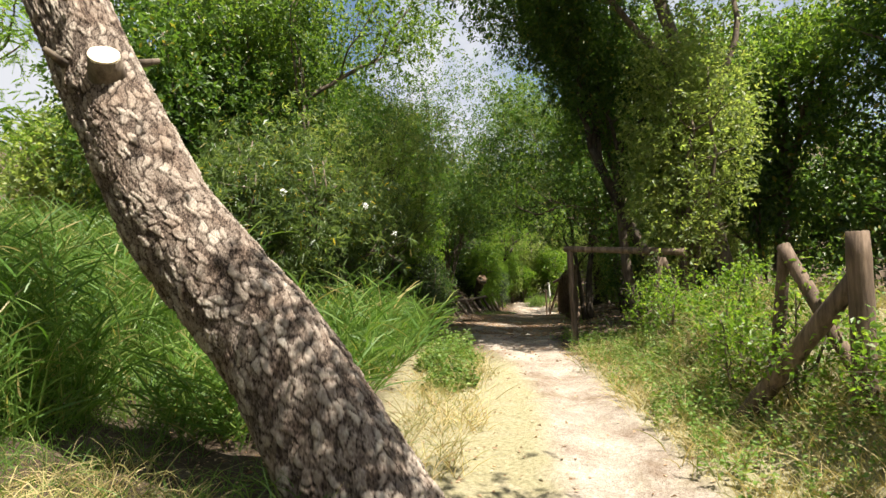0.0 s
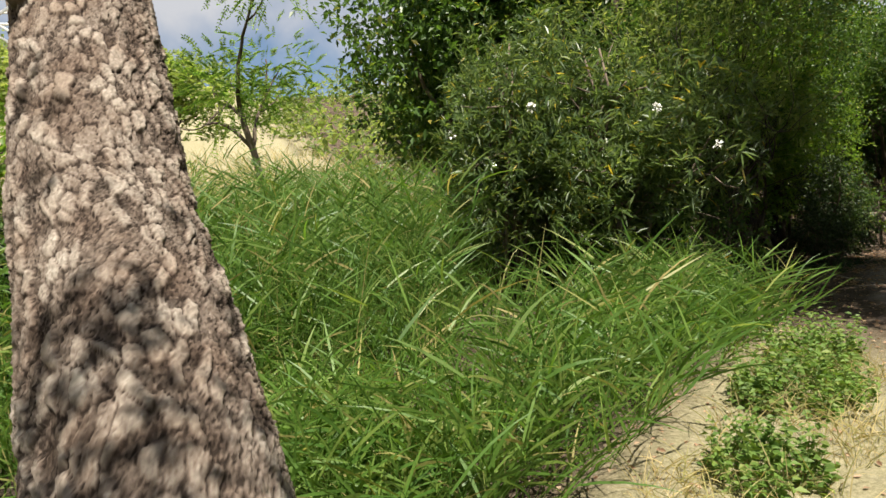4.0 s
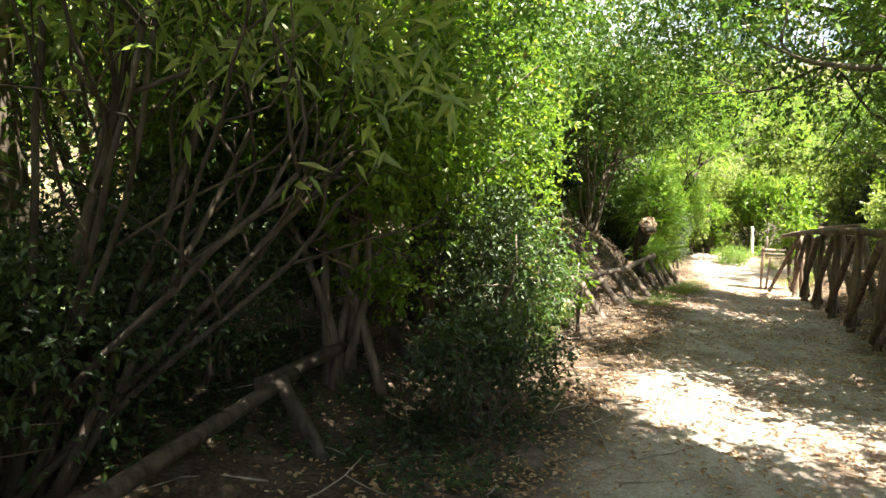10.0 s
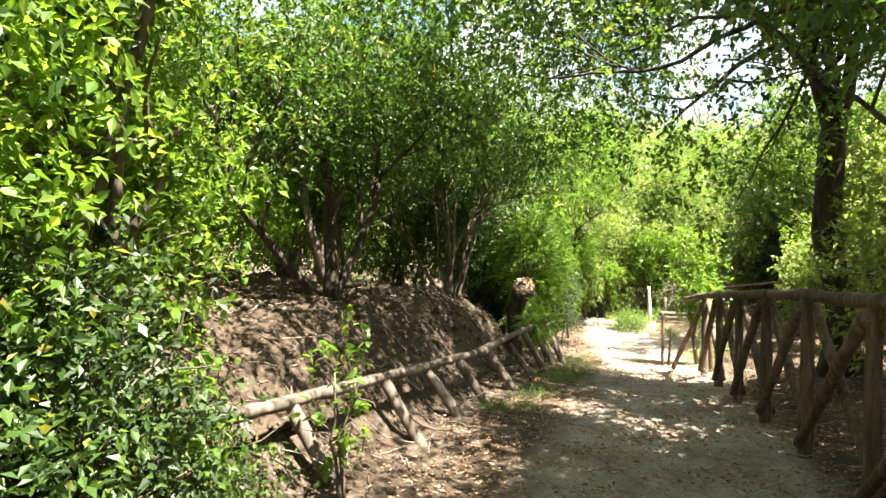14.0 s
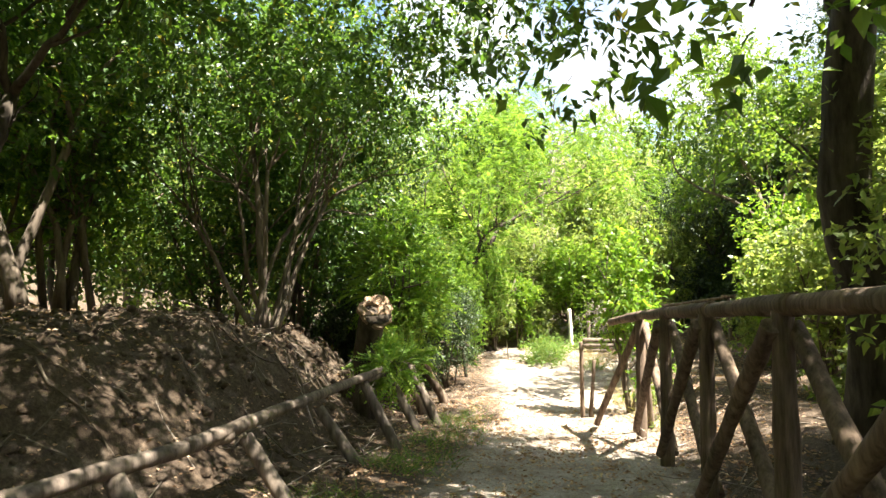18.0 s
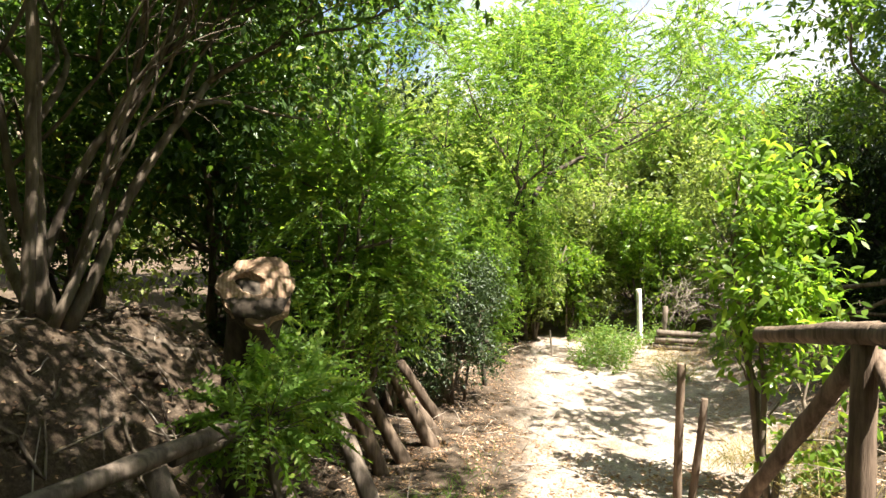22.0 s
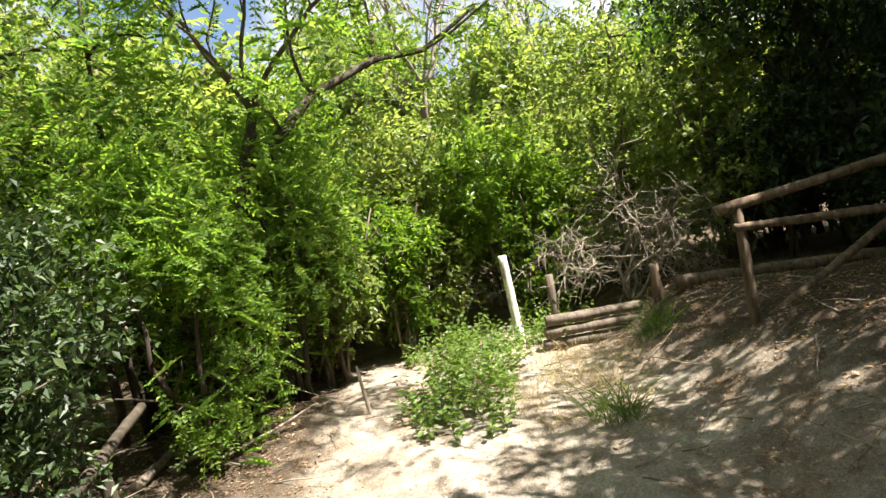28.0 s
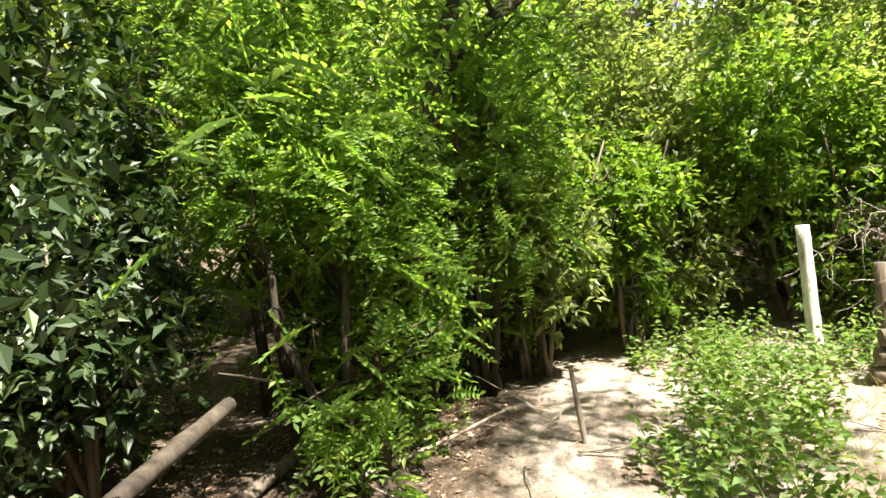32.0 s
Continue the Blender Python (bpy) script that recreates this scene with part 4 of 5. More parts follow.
# thicket and second fence on the left
# dark bark instead of a log colour puts shade on these poles
poles("pole_fence", "low pole fence in the dark under the thicket", (2.2, 5.4, gz(2.2, 5.4)), [
    ((2.22, 5.38, gz(2.22, 5.38) - 0.08), (2.1, 5.66, 0.06), 0.05), ((3.57, 6.18, gz(3.57, 6.18) - 0.08), (3.45, 6.52, 0.06), 0.05), ((5.0, 7.0, gz(5.0, 7.0) - 0.08), (4.9, 7.3, 0.03), 0.05),
    ((1.5, 5.3, 0.03), (3.6, 6.62, 0.06), 0.046), ((3.3, 6.5, 0.09), (5.2, 7.5, 0.04), 0.045)], "dark_bark")
# stems get the dark bark as well, to deepen the hollow's shade
tree("thicket_tree", "bare-stemmed shrub tree with many thin arching stems", 2.1, 6.35, (0.15, -0.1, 1), 2.5, 0.026, 7000, "olive", 0.75, 2, "lance", 0.08, 0.24, 8, wood="dark_bark",
     stems=[(-0.3, -0.2, 1), (0.5, -0.1, 1), (-0.6, 0.1, 1), (0.85, -0.25, 0.9), (0.1, -0.4, 1), (-0.15, 0.4, 1), (0.4, -0.45, 1), (-0.45, -0.4, 1), (0.3, 0.2, 1), (0.7, 0.1, 1.1), (0.9, -0.5, 0.9), (0.6, -0.35, 1), (-0.1, -0.3, 1), (0.25, -0.2, 1), (-0.3, 0.1, 1), (0.45, 0.3, 1), (1.0, 0.0, 0.8)], extra=[(0.7, -0.7, 2.1, 0.6, 0.5, 0.35), (0.1, -1.0, 2.3, 0.6, 0.5, 0.35), (1.2, -0.8, 2.6, 0.7, 0.6, 0.4)])
for x, y, rx, h, n in ((4.2, 6.9, 1.2, 3.8, 15000), (5.6, 7.5, 1.2, 4.0, 15000), (3.3, 8.2, 1.6, 5.2, 9000), (6.9, 8.4, 1.3, 4.8, 10000), (1.2, 7.8, 1.8, 5.2, 8000)):
    bush("evergreen_bush", "dense glossy evergreen thicket beside the path", "bush", x, y, (rx, rx, h), n, "laurel" if x < 4 else "bright", length=0.046, leaves=7, group="thicket")
# skirts fill the hollow; their leaf colour carries its shade
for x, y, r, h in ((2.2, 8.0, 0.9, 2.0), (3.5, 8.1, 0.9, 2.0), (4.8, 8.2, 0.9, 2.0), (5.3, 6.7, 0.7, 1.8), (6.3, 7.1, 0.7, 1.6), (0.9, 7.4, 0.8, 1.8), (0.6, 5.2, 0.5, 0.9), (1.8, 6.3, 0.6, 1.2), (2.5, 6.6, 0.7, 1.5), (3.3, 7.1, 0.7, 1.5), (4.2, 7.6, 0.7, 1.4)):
    bush("thicket_skirt", "shaded tangle of leafy shoots under the thicket", "shrub", x, y, (r, r * 0.8, h), 3600, "dark_shade", length=0.036, leaves=6, stems=6, group="thicket", bottom=0.0)
# low dark leaves added to darken the floor under the thicket
herbs("shade_cover", "low dark leaves added to deepen the shade of the thicket floor", [(3.9, 5.6, 0.4), (4.6, 6.0, 0.5), (3.8, 6.9, 0.9), (0.9, 4.6, 0.35), (2.8, 7.2, 0.9)], 900, 0.2, "dark_shade", 0.045)
bush("bramble", "low leafy bramble at the path edge", "shrub", 1.2, 4.75, (0.65, 0.45, 1.45), 1500, "laurel", length=0.032, full=True, leaves=6, stems=7)
# shade at the path edge is part of this shrub's leaf colour
bush("bramble", "low leafy shrub at the path edge", "shrub", 4.7, 6.05, (0.6, 0.4, 0.8), 2200, "dark_shade", length=0.036, leaves=6)
bush("bramble", "low leafy shrub at the path edge", "shrub", 5.9, 6.75, (0.7, 0.45, 1.3), 3200, "laurel", length=0.036, leaves=6)
bush("bramble", "low leafy shrub at the path edge", "shrub", 7.0, 7.4, (0.5, 0.4, 0.9), 1800, "laurel", length=0.036, leaves=6)
bush("laurel_sprig", "thin shoot with bright oval leaves", "shrub", 6.75, 7.35, (0.4, 0.3, 1.7), 420, "bright", length=0.055, stems=4, lobes=4, full=True)
bush("laurel_sprig", "thin shoot with bright oval leaves at the bank's foot", "shrub", 8.15, 7.6, (0.25, 0.2, 1.2), 110, "bright", length=0.06, stems=3, lobes=3, full=True)

# ================= bank, fences and trees of the middle =================
FENCE_A, FENCE_B = np.array([7.9, 3.82]), np.array([16.45, 7.5])
rf = [tuple(FENCE_A + (FENCE_B - FENCE_A) * k / 7) for k in range(8)]
rails, braces = cross_panels(8)
pole_fence("rustic fence of crossed round poles along the path", rf, [np.interp(x, [7.9, 12.0, 15.3, 16.45], [0.86, 0.7, 0.46, 0.36]) - gz(x, y) for x, y in rf], rails, braces, "log", 0.054, 0.052)
def canopy_tree(x, y, turn, k):
    """A tall tree added behind the fence so that its crown shades path and bank: the first is built, the others are
    copies.
    """
    if "canopy" not in shared:
        shared["canopy"] = tree("canopy_tree", "tall evergreen tree with a high crown behind the fence", x, y, (0.0, 0.08, 1), 4.4, 0.12, 9500, "oak", 1.25, 3, length=0.07, open_=0.62,
                                extra=[(0, 0.6, 5.6, 1.8, 1.7, 1.1), (0.9, 0.9, 6.6, 1.6, 1.6, 1.1), (-1.0, 0.6, 6.8, 1.6, 1.6, 1.1), (0.1, 0.3, 7.8, 1.7, 1.7, 1.0)], group="trees behind the fence")
    else:
        copy_thing(shared["canopy"], pose(x, y, gz(x, y) - 0.05, 0, 0, turn) @ Matrix.Diagonal((k, k, k, 1)))


shared = {}
tree("thicket_roof_tree", "low spreading evergreen whose boughs roof the dark hollow", 3.6, 8.0, (0.0, -0.3, 1), 1.6, 0.06, 26000, "laurel", 0.7, 2, length=0.04, open_=-0.1, wood="dark_bark",
     extra=[(dx, dy, z, 0.75, 0.65, 0.55) for dx, dy, z in ((-0.6, -2.2, 2.3), (0.3, -2.0, 2.2), (1.2, -1.6, 2.1), (2.0, -1.2, 2.0), (-0.9, -1.2, 2.5), (0.1, -1.0, 2.4), (1.0, -0.6, 2.3), (1.9, -0.3, 2.2), (-1.6, -1.6, 2.8), (-2.0, -0.6, 2.9), (-0.8, -0.2, 2.6), (0.4, -2.3, 3.0), (1.5, -1.8, 3.0), (-0.7, -2.4, 3.3), (-1.9, -2.2, 3.4))])
tree("thicket_oak", "tall leafy oak that closes the view above the thicket", 5.5, 7.7, (0.0, -0.05, 1), 3.0, 0.1, 19000, "laurel", 1.2, 3, length=0.05, open_=0.0, wood="dark_bark",
     extra=[(0, -0.6, 4.6, 1.5, 1.3, 1.1), (0.9, -0.5, 5.6, 1.6, 1.4, 1.2), (-0.9, -0.3, 5.8, 1.6, 1.4, 1.2), (0.2, 0.2, 7.0, 1.7, 1.6, 1.2)])
for x, y, turn, k in ((10.2, 2.0, 0, 1), (6.4, -0.6, 140, 0.95), (2.4, 8.0, 90, 1.0), (5.0, 9.0, 300, 1.0), (12.2, 2.4, 70, 1.0), (13.9, 3.3, 110, 0.95)):
    canopy_tree(x, y, turn, k)
low = [(7.4, 7.98, -0.02), (9.06, 8.39, -0.1), (12.0, 9.1, -0.29), (13.5, 9.62, -0.36), (14.8, 10.05, -0.3), (15.95, 10.3, -0.27)]
poles("pole_fence", "old low pole fence leaning away from the path", (9.0, 7.9, gz(9.0, 7.9)),
      [((x + 0.12, y - 0.42, gz(x + 0.12, y - 0.42) - 0.08), (x, y, z), 0.058) for x, y, z in [(np.interp(q, [p[0] for p in low], [p[1] for p in low]), q, np.interp(q, [p[0] for p in low], [p[2] for p in low]))[1::-1] + (np.interp(q, [p[0] for p in low], [p[2] for p in low]),) for q in (8.2, 9.5, 10.35, 11.2, 12.3, 13.45, 14.5, 15.15, 15.8)]]
      + [((7.2, 7.93, 0.03), (12.1, 9.13, -0.24), 0.052), ((11.7, 9.0, -0.2), (15.0, 10.1, -0.25), 0.05), ((14.6, 10.0, -0.3), (16.05, 10.33, -0.24), 0.045)], "old_log")
for k, (x, y, h) in enumerate(((16.85, 10.7, 0.78), (17.2, 10.75, 0.7), (17.65, 10.8, 0.72), (18.0, 11.0, 0.66), (18.75, 11.55, 0.7))):
    ob = thing("stake", (x, y, gz(x, y)), "short round stake leaning over at the bank's foot", "post", "bank stakes")
    part("pole", log_mesh("pole", (0, 0, -0.08), (-0.3 - 0.06 * k, 0.22 + 0.05 * (k % 2), h), 0.068, 0.056, "log"), ob)
tree("slope_tree", "slim leafy tree behind the laurel at the clearing", 20.9, 6.1, (0.0, 0.1, 1), 3.2, 0.07, 7000, "oak", 0.8, 3, length=0.075, open_=0.3)


def bank_crown(x, y, reach):
    """Crown lobes that hang from the bank towards the path, in the tree's own place: low ones, and high ones for shade.
    """
    z0 = gz(x, y) - 0.05
    out = []
    for dx in (-1.7, -0.6, 0.5, 1.6):
        py = np.interp(x + dx, WAY[:, 0], WAY[:, 1])
        # rows above 4.5 m hang out of sight, added to shade the bank
        for off, z in ((-1.3, 5.9), (-0.6, 5.8), (0.1, 5.3), (0.8, 4.6), (1.5, 3.8), (2.4, 3.1), (3.3, 2.9), (4.3, 3.3), (2.6, 4.2), (3.8, 4.4), (1.4, 5.0)):
            if off >= reach:
                out.append((dx + rng.uniform(-0.3, 0.3), py + off - y, z - z0 + rng.uniform(-0.25, 0.25), *rng.uniform(0.7, 1.0, 2), rng.uniform(0.4, 0.6)))
    return out


tree("bank_tree", "small dark evergreen tree with forked trunks on the bank", 10.4, 10.3, (0.05, 0.0, 1), 1.9, 0.085, 16500, "laurel", 0.9, 3, length=0.06, wood="dark_bark", extra=bank_crown(10.4, 10.3, 0.6), stems=[(0.4, -0.1, 1), (-0.9, 0.1, 0.7)], split=3, open_=0.18)
tree("bank_tree", "many-stemmed evergreen tree above the eroded bank", 14.65, 11.65, (-0.12, 0.05, 1), 2.3, 0.05, 26000, "laurel", 0.95, 3, length=0.06, extra=bank_crown(13.5, 11.8, -2.0), stems=[(0.05, 0, 1), (0.3, -0.1, 1), (-0.2, 0.15, 1), (0.45, 0.1, 1), (-0.05, -0.1, 1), (0.15, 0.1, 1), (-0.35, 0.9, 0.9)], wood="bark", open_=0.12)
tree("bank_tree", "dark evergreen tree on the bank", 12.3, 12.6, (-0.1, 0.1, 1), 2.6, 0.08, 23000, "laurel", 1.0, 3, length=0.062, extra=bank_crown(11.6, 11.6, -2.0), stems=[(0.4, 0.2, 1)], open_=0.3)
# high lobes above the view, added to keep sun off the thicket
tree("tall_tree", "tall tree with a high unseen crown added to shade the thicket", 4.7, -0.2, (-0.1, 0.25, 1), 5.4, 0.14, 14000, "laurel", 1.2, 3, length=0.085, open_=0.05, extra=[(-1.8, 2.8, 7.6, 1.4, 1.4, 0.9), (-0.9, 3.0, 7.6, 1.6, 1.6, 0.9), (-1.7, 1.7, 6.8, 1.2, 1.2, 0.7), (-3.1, 1.4, 7.7, 1.1, 0.8, 0.6), (-1.9, 1.7, 7.7, 1.1, 0.8, 0.6), (-0.7, 2.1, 7.7, 1.1, 0.8, 0.6)])
# the lobes above 7 m are unseen, added to shade path and clearing
tree("ivy_tree", "dark ivy-clad trunk beside the fence", 15.0, 5.4, (-0.03, 0.05, 1), 3.6, 0.21, 21000, "laurel", 1.25, 3, length=0.065, wood="dark_bark", extra=[(0, 0, 0.9, 0.3, 0.3, 0.6), (-0.05, 0.05, 2.0, 0.32, 0.32, 0.7), (-0.1, 0.12, 3.0, 0.4, 0.4, 0.6), (0.4, 0.6, 7.4, 1.1, 1.0, 0.6), (1.4, 1.2, 7.6, 1.1, 1.0, 0.6), (2.4, 1.9, 7.8, 1.0, 1.0, 0.6), (-0.6, 0.2, 7.4, 1.0, 1.0, 0.6), (-1.6, -0.2, 7.3, 1.0, 1.0, 0.6), (1.0, 0.7, 8.2, 1.1, 1.0, 0.6), (3.4, 2.4, 7.9, 1.0, 0.9, 0.5), (2.9, 3.1, 8.1, 0.9, 0.9, 0.5), (4.2, 1.7, 7.6, 1.0, 0.9, 0.5), (0.3, 0.5, 6.2, 1.0, 1.0, 0.7)])
rng = np.random.default_rng(41)
tree("path_tree", "dark leaning tree that overhangs the path", 8.9, 3.75, (0.75, 0.4, 1.3), 3.4, 0.085, 8500, "oak", 1.1, 3, length=0.055, open_=0.62, stems=[(0.1, 0.2, 1)], wood="dark_bark")
tree("path_tree", "leafy tree that overhangs the path", 5.4, 1.6, (0.05, 0.3, 1), 2.8, 0.11, 7500, "laurel", 1.1, 3, length=0.052, open_=0.66, extra=[(0.3, 2.6, 4.5, 1.4, 1.3, 0.8), (-0.9, 3.4, 5.0, 1.3, 1.2, 0.8), (1.5, 3.0, 4.8, 1.2, 1.2, 0.8), (0.6, 4.4, 5.2, 1.2, 1.0, 0.8)])
tree("path_tree", "leafy tree that overhangs the path", 7.6, 2.2, (0.1, 0.25, 1), 2.8, 0.1, 8500, "laurel", 1.0, 3, length=0.052, open_=0.6, extra=[(0.2, 2.6, 5.2, 1.3, 1.2, 0.8), (-0.7, 3.4, 5.8, 1.3, 1.2, 0.8), (1.0, 3.2, 5.8, 1.3, 1.2, 0.8), (0.2, 4.3, 6.3, 1.3, 1.2, 0.8), (-0.4, 3.4, 7.0, 1.3, 1.0, 0.8)])
# added tree: its grid of lobes blocks the sun from the hollow
tree("path_tree", "dense dark evergreen added to shade the hollow at the path's first bend", 4.9, 0.8, (-0.25, 0.25, 1), 3.6, 0.12, 38000, "laurel", 0.9, 3, length=0.058, open_=0.0, wood="dark_bark",
     extra=[(-4.9 + x, -0.8 + y, z + 0.3, 0.85, 0.62, 0.45) for x, y in ((1.2, 1.1), (2.1, 1.2), (0.7, 1.9), (1.5, 1.9), (1.6, 2.7), (1.7, 3.4), (2.6, 2.5), (2.7, 3.3), (3.6, 2.9), (3.7, 3.6), (4.6, 3.5)) for z in (5.2, 5.8)])
# overhead lobes, mostly out of view, put in to shade the bank
tree("path_tree", "dark evergreen added high across the path to shade the bank", 11.4, 3.3, (0.0, 0.35, 1), 4.2, 0.12, 24000, "oak", 0.8, 3, length=0.055, open_=-0.1, wood="dark_bark",
     extra=[(x - 11.4, y - 3.3, z + 0.6, 0.8, 0.6, 0.4) for x, y in ((9.6, 6.1), (9.9, 6.9), (10.7, 6.3), (10.9, 7.1), (11.8, 6.6), (12.0, 7.4), (12.9, 7.0), (13.1, 7.8), (13.9, 7.5)) for z in (5.4, 6.0)])
for x, y, r, h, n, lf in ((11.0, 3.0, 1.4, 2.6, 6500, "laurel"), (14.6, 4.7, 1.3, 3.4, 7500, "olive"), (17.8, 3.4, 1.5, 5.4, 8500, "olive"), (7.0, 1.8, 1.4, 2.6, 6000, "laurel"), (20.4, 4.4, 1.5, 5.2, 8000, "olive"), (21.8, 5.0, 1.2, 4.4, 6500, "olive"), (19.8, 6.1, 0.95, 2.6, 6000, "bright"), (21.0, 6.3, 0.8, 2.3, 4500, "olive"), (17.3, 5.6, 0.9, 2.0, 4500, "olive")):
    bush("evergreen_bush", "dense evergreen bush behind the pole fence", "bush", x, y, (r, r, h), n, lf, length=0.065, leaves=7, group="shrubs behind the fence")
for x, y, r, h, n, lf in ((8.2, 13.8, 1.4, 3.0, 5500, "olive"), (10.4, 13.4, 1.7, 2.8, 6000, "bright"), (12.8, 14.4, 1.8, 3.0, 6000, "bright"), (15.8, 14.0, 1.7, 4.6, 8000, "laurel"), (8.6, 12.4, 1.6, 4.2, 8000, "laurel"), (13.2, 13.4, 1.6, 4.6, 8000, "laurel"), (9.4, 14.8, 1.5, 3.4, 6000, "olive"), (7.6, 9.6, 0.8, 2.2, 3500, "bright")):
    bush("evergreen_bush", "leafy bush on top of the bank", "bush", x, y, (r, r, h), n, lf, length=0.07, leaves=7, group="shrubs on the bank")
grass("bank_grass", "thin shaded grass at the foot of the low fence", [(15.0, 9.2, 0.5), (16.2, 9.5, 0.6), (17.2, 9.6, 0.6), (17.9, 9.9, 0.5), (13.9, 8.9, 0.45), (12.4, 8.7, 0.45), (11.2, 8.2, 0.4), (16.0, 9.0, 0.4)], 4200, 0.26, 0.007, "grass", 0.6)


def stump():
    c = np.array([15.36, 10.45, 0.42])
    way = unit(np.array([-0.45, -0.72, 0.42]))
    root = thing("tree_stump", tuple(c), "old stump with a sawn hollow pale face above the path", "stump")
    pts = [c - way * 0.1 + np.array([0.1, 0.28, -1.6]), c - way * 0.1 + np.array([0.06, 0.18, -1.0]), c - way * 0.3 + np.array([0.02, 0.1, -0.45]), c - way * 0.2 + np.array([0, 0, -0.08]), c - way * 0.02]
    part("trunk", mesh_of("trunk", *tube([p - c for p in pts], [0.18, 0.14, 0.14, 0.17, 0.205], 22, 0.05), M["dark_bark"], True), root)
    # sawn face: uneven rim and a hollow off centre
    u = unit(np.cross(way, np.array([0, 0, 1.0])))
    w = np.cross(u, way)
    n, rings = 44, 9
    a = np.arange(n) * 2 * np.pi / n
    rim = 0.22 * (1 + 0.07 * np.sin(3 * a + 1) + 0.05 * np.sin(7 * a) + 0.03 * rng.normal(size=n))
    hole = 0.034 * (1 + 0.5 * np.sin(2 * a + 0.6) + 0.25 * np.sin(5 * a))
    v, t = [], []
    for i in range(rings):
        s = i / (rings - 1)
        depth = -0.09 * (1 - s) ** 6 if i < 2 else 0.0
        for j in range(n):
            q = hole[j] + (rim[j] - hole[j]) * s if i else hole[j] * 0.9
            ctr = u * 0.06 + w * 0.05
            k = ctr * (1 - s) + (u * np.cos(a[j]) + w * np.sin(a[j])) * q
            v.append(k + way * (depth + 0.008 * rng.normal() * 0.3))
    for j in range(n):
        v.append(v[(rings - 1) * n + j] - way * 0.07)
    for i in range(rings):
        for j in range(n):
            p, q = i * n + j, i * n + (j + 1) % n
            t += [(p, q, q + n), (p, q + n, p + n)]
    face = part("sawn_face", mesh_of("sawn_face", v, t, M["cut"]), root, "pale sawn wood with growth rings")
    hv, ht = tube([u * 0.06 + w * 0.05 - way * 0.2, u * 0.06 + w * 0.05 - way * 0.05], [0.05, 0.07], 14, 0.1)
    part("hollow", mesh_of("hollow", hv, ht, M["bark"]), root, "dark rotten hollow")
    return root


stump()
bush("robinia_bush", "bright feathery robinia shoots round the stump", "bush", 16.95, 11.2, (0.85, 0.75, 2.75), 9500, "robinia", "feather", 0.32, 0.2, 14, 8, z=-0.85, open_=0.1, spread=0.1, lobes=9)
bush("robinia_bush", "low feathery robinia shoot over the low rail", "shrub", 15.1, 9.98, (0.42, 0.3, 0.5), 1500, "robinia", "feather", 0.26, 0.2, 14, 4, z=-0.5)
bush("robinia_bush", "feathery robinia shoots hanging in front of the bank", "shrub", 15.85, 10.75, (0.4, 0.3, 0.8), 1500, "robinia", "feather", 0.28, 0.2, 14, 5, z=-0.7)
# dull dark bush, darkened further by shade in the leaf colour
bush("bay_bush", "dark drooping bay bush hanging over the path edge", "bush", 19.3, 11.85, (1.15, 0.8, 1.85), 11000, "dark_shade", length=0.036, leaves=7)
bush("bay_bush", "tall shaded laurel with dead twigs beside the path", "bush", 18.5, 12.1, (1.0, 0.85, 3.5), 10500, "laurel", length=0.045, leaves=6, full=True, stems=4)
bush("laurel_bush", "bright broad-leaved laurel at the fence end", "bush", 18.4, 8.15, (0.72, 0.62, 2.7), 1900, "bright", length=0.08, width=0.36, leaves=7, full=True, stems=4, open_=0.35, spread=0.16)
herbs("fence_weeds", "straw and weeds at the fence foot", [(17.3, 8.0, 0.4), (16.6, 7.6, 0.35), (18.2, 8.3, 0.5)], 600, 0.5, "olive")
grass("fence_straw", "dry straw grass at the fence end", [(17.3, 8.0, 0.4), (16.6, 7.6, 0.35), (17.9, 8.45, 0.35), (18.4, 8.2, 0.5), (19.2, 8.3, 0.5), (17.6, 7.8, 0.45)], 2400, 0.55, 0.006, "dry_grass", 0.6)
poles("pole_fence", "short leaning pole fence by the clearing", (17.3, 8.1, gz(17.3, 8.1)), [
    ((16.35, 7.45, 0.4), (17.1, 8.02, 0.26), 0.055), ((16.5, 7.52, 0.28), (17.2, 8.25, gz(17.2, 8.25) + 0.05), 0.045), ((17.86, 8.66, gz(17.86, 8.66) - 0.08), (17.7, 8.62, -0.08), 0.034),
    ((16.55, 7.5, 0.3), (16.95, 7.5, gz(16.95, 7.5) - 0.05), 0.045), ((18.0, 8.6, gz(18.0, 8.6) - 0.08), (17.9, 8.5, -0.35), 0.03)])

# ================= the clearing =================
def white_post():
    x, y = 25.13, 11.42
    ob = thing("white_post", (x, y, gz(x, y)), "leaning wooden post with flaking white paint", "post")
    z0 = -1.06 - gz(x, y)
    part("pole", log_mesh("pole", (0, 0, z0 - 0.1), (-0.06, 0.05, z0 + 1.08), 0.06, 0.05, "white_paint"), ob)
    part("foot_log", log_mesh("foot_log", (-0.1, -0.1, z0), (0.4, -0.5, z0 - 0.03), 0.05, 0.04, "dead_wood"), ob)


white_post()
gp = [(23.5, 8.97), (24.0, 7.4), (24.4, 5.7), (24.7, 4.1)]
pole_fence("rustic pole fence at the wood's edge", gp, [0.15 - gz(23.5, 8.97), 0.95, 0.95, 0.95], [(0, 1.0, 1, 1.0), (1, 1.0, 2, 1.0), (2, 1.0, 3, 1.0)],
           [(0, 0.85, 1, 0.55), (0, 0.05, 1, 0.85), (1, 0.9, 2, 0.1), (1, 0.1, 2, 0.9), (2, 0.1, 3, 0.9)], "log", 0.042, 0.037)


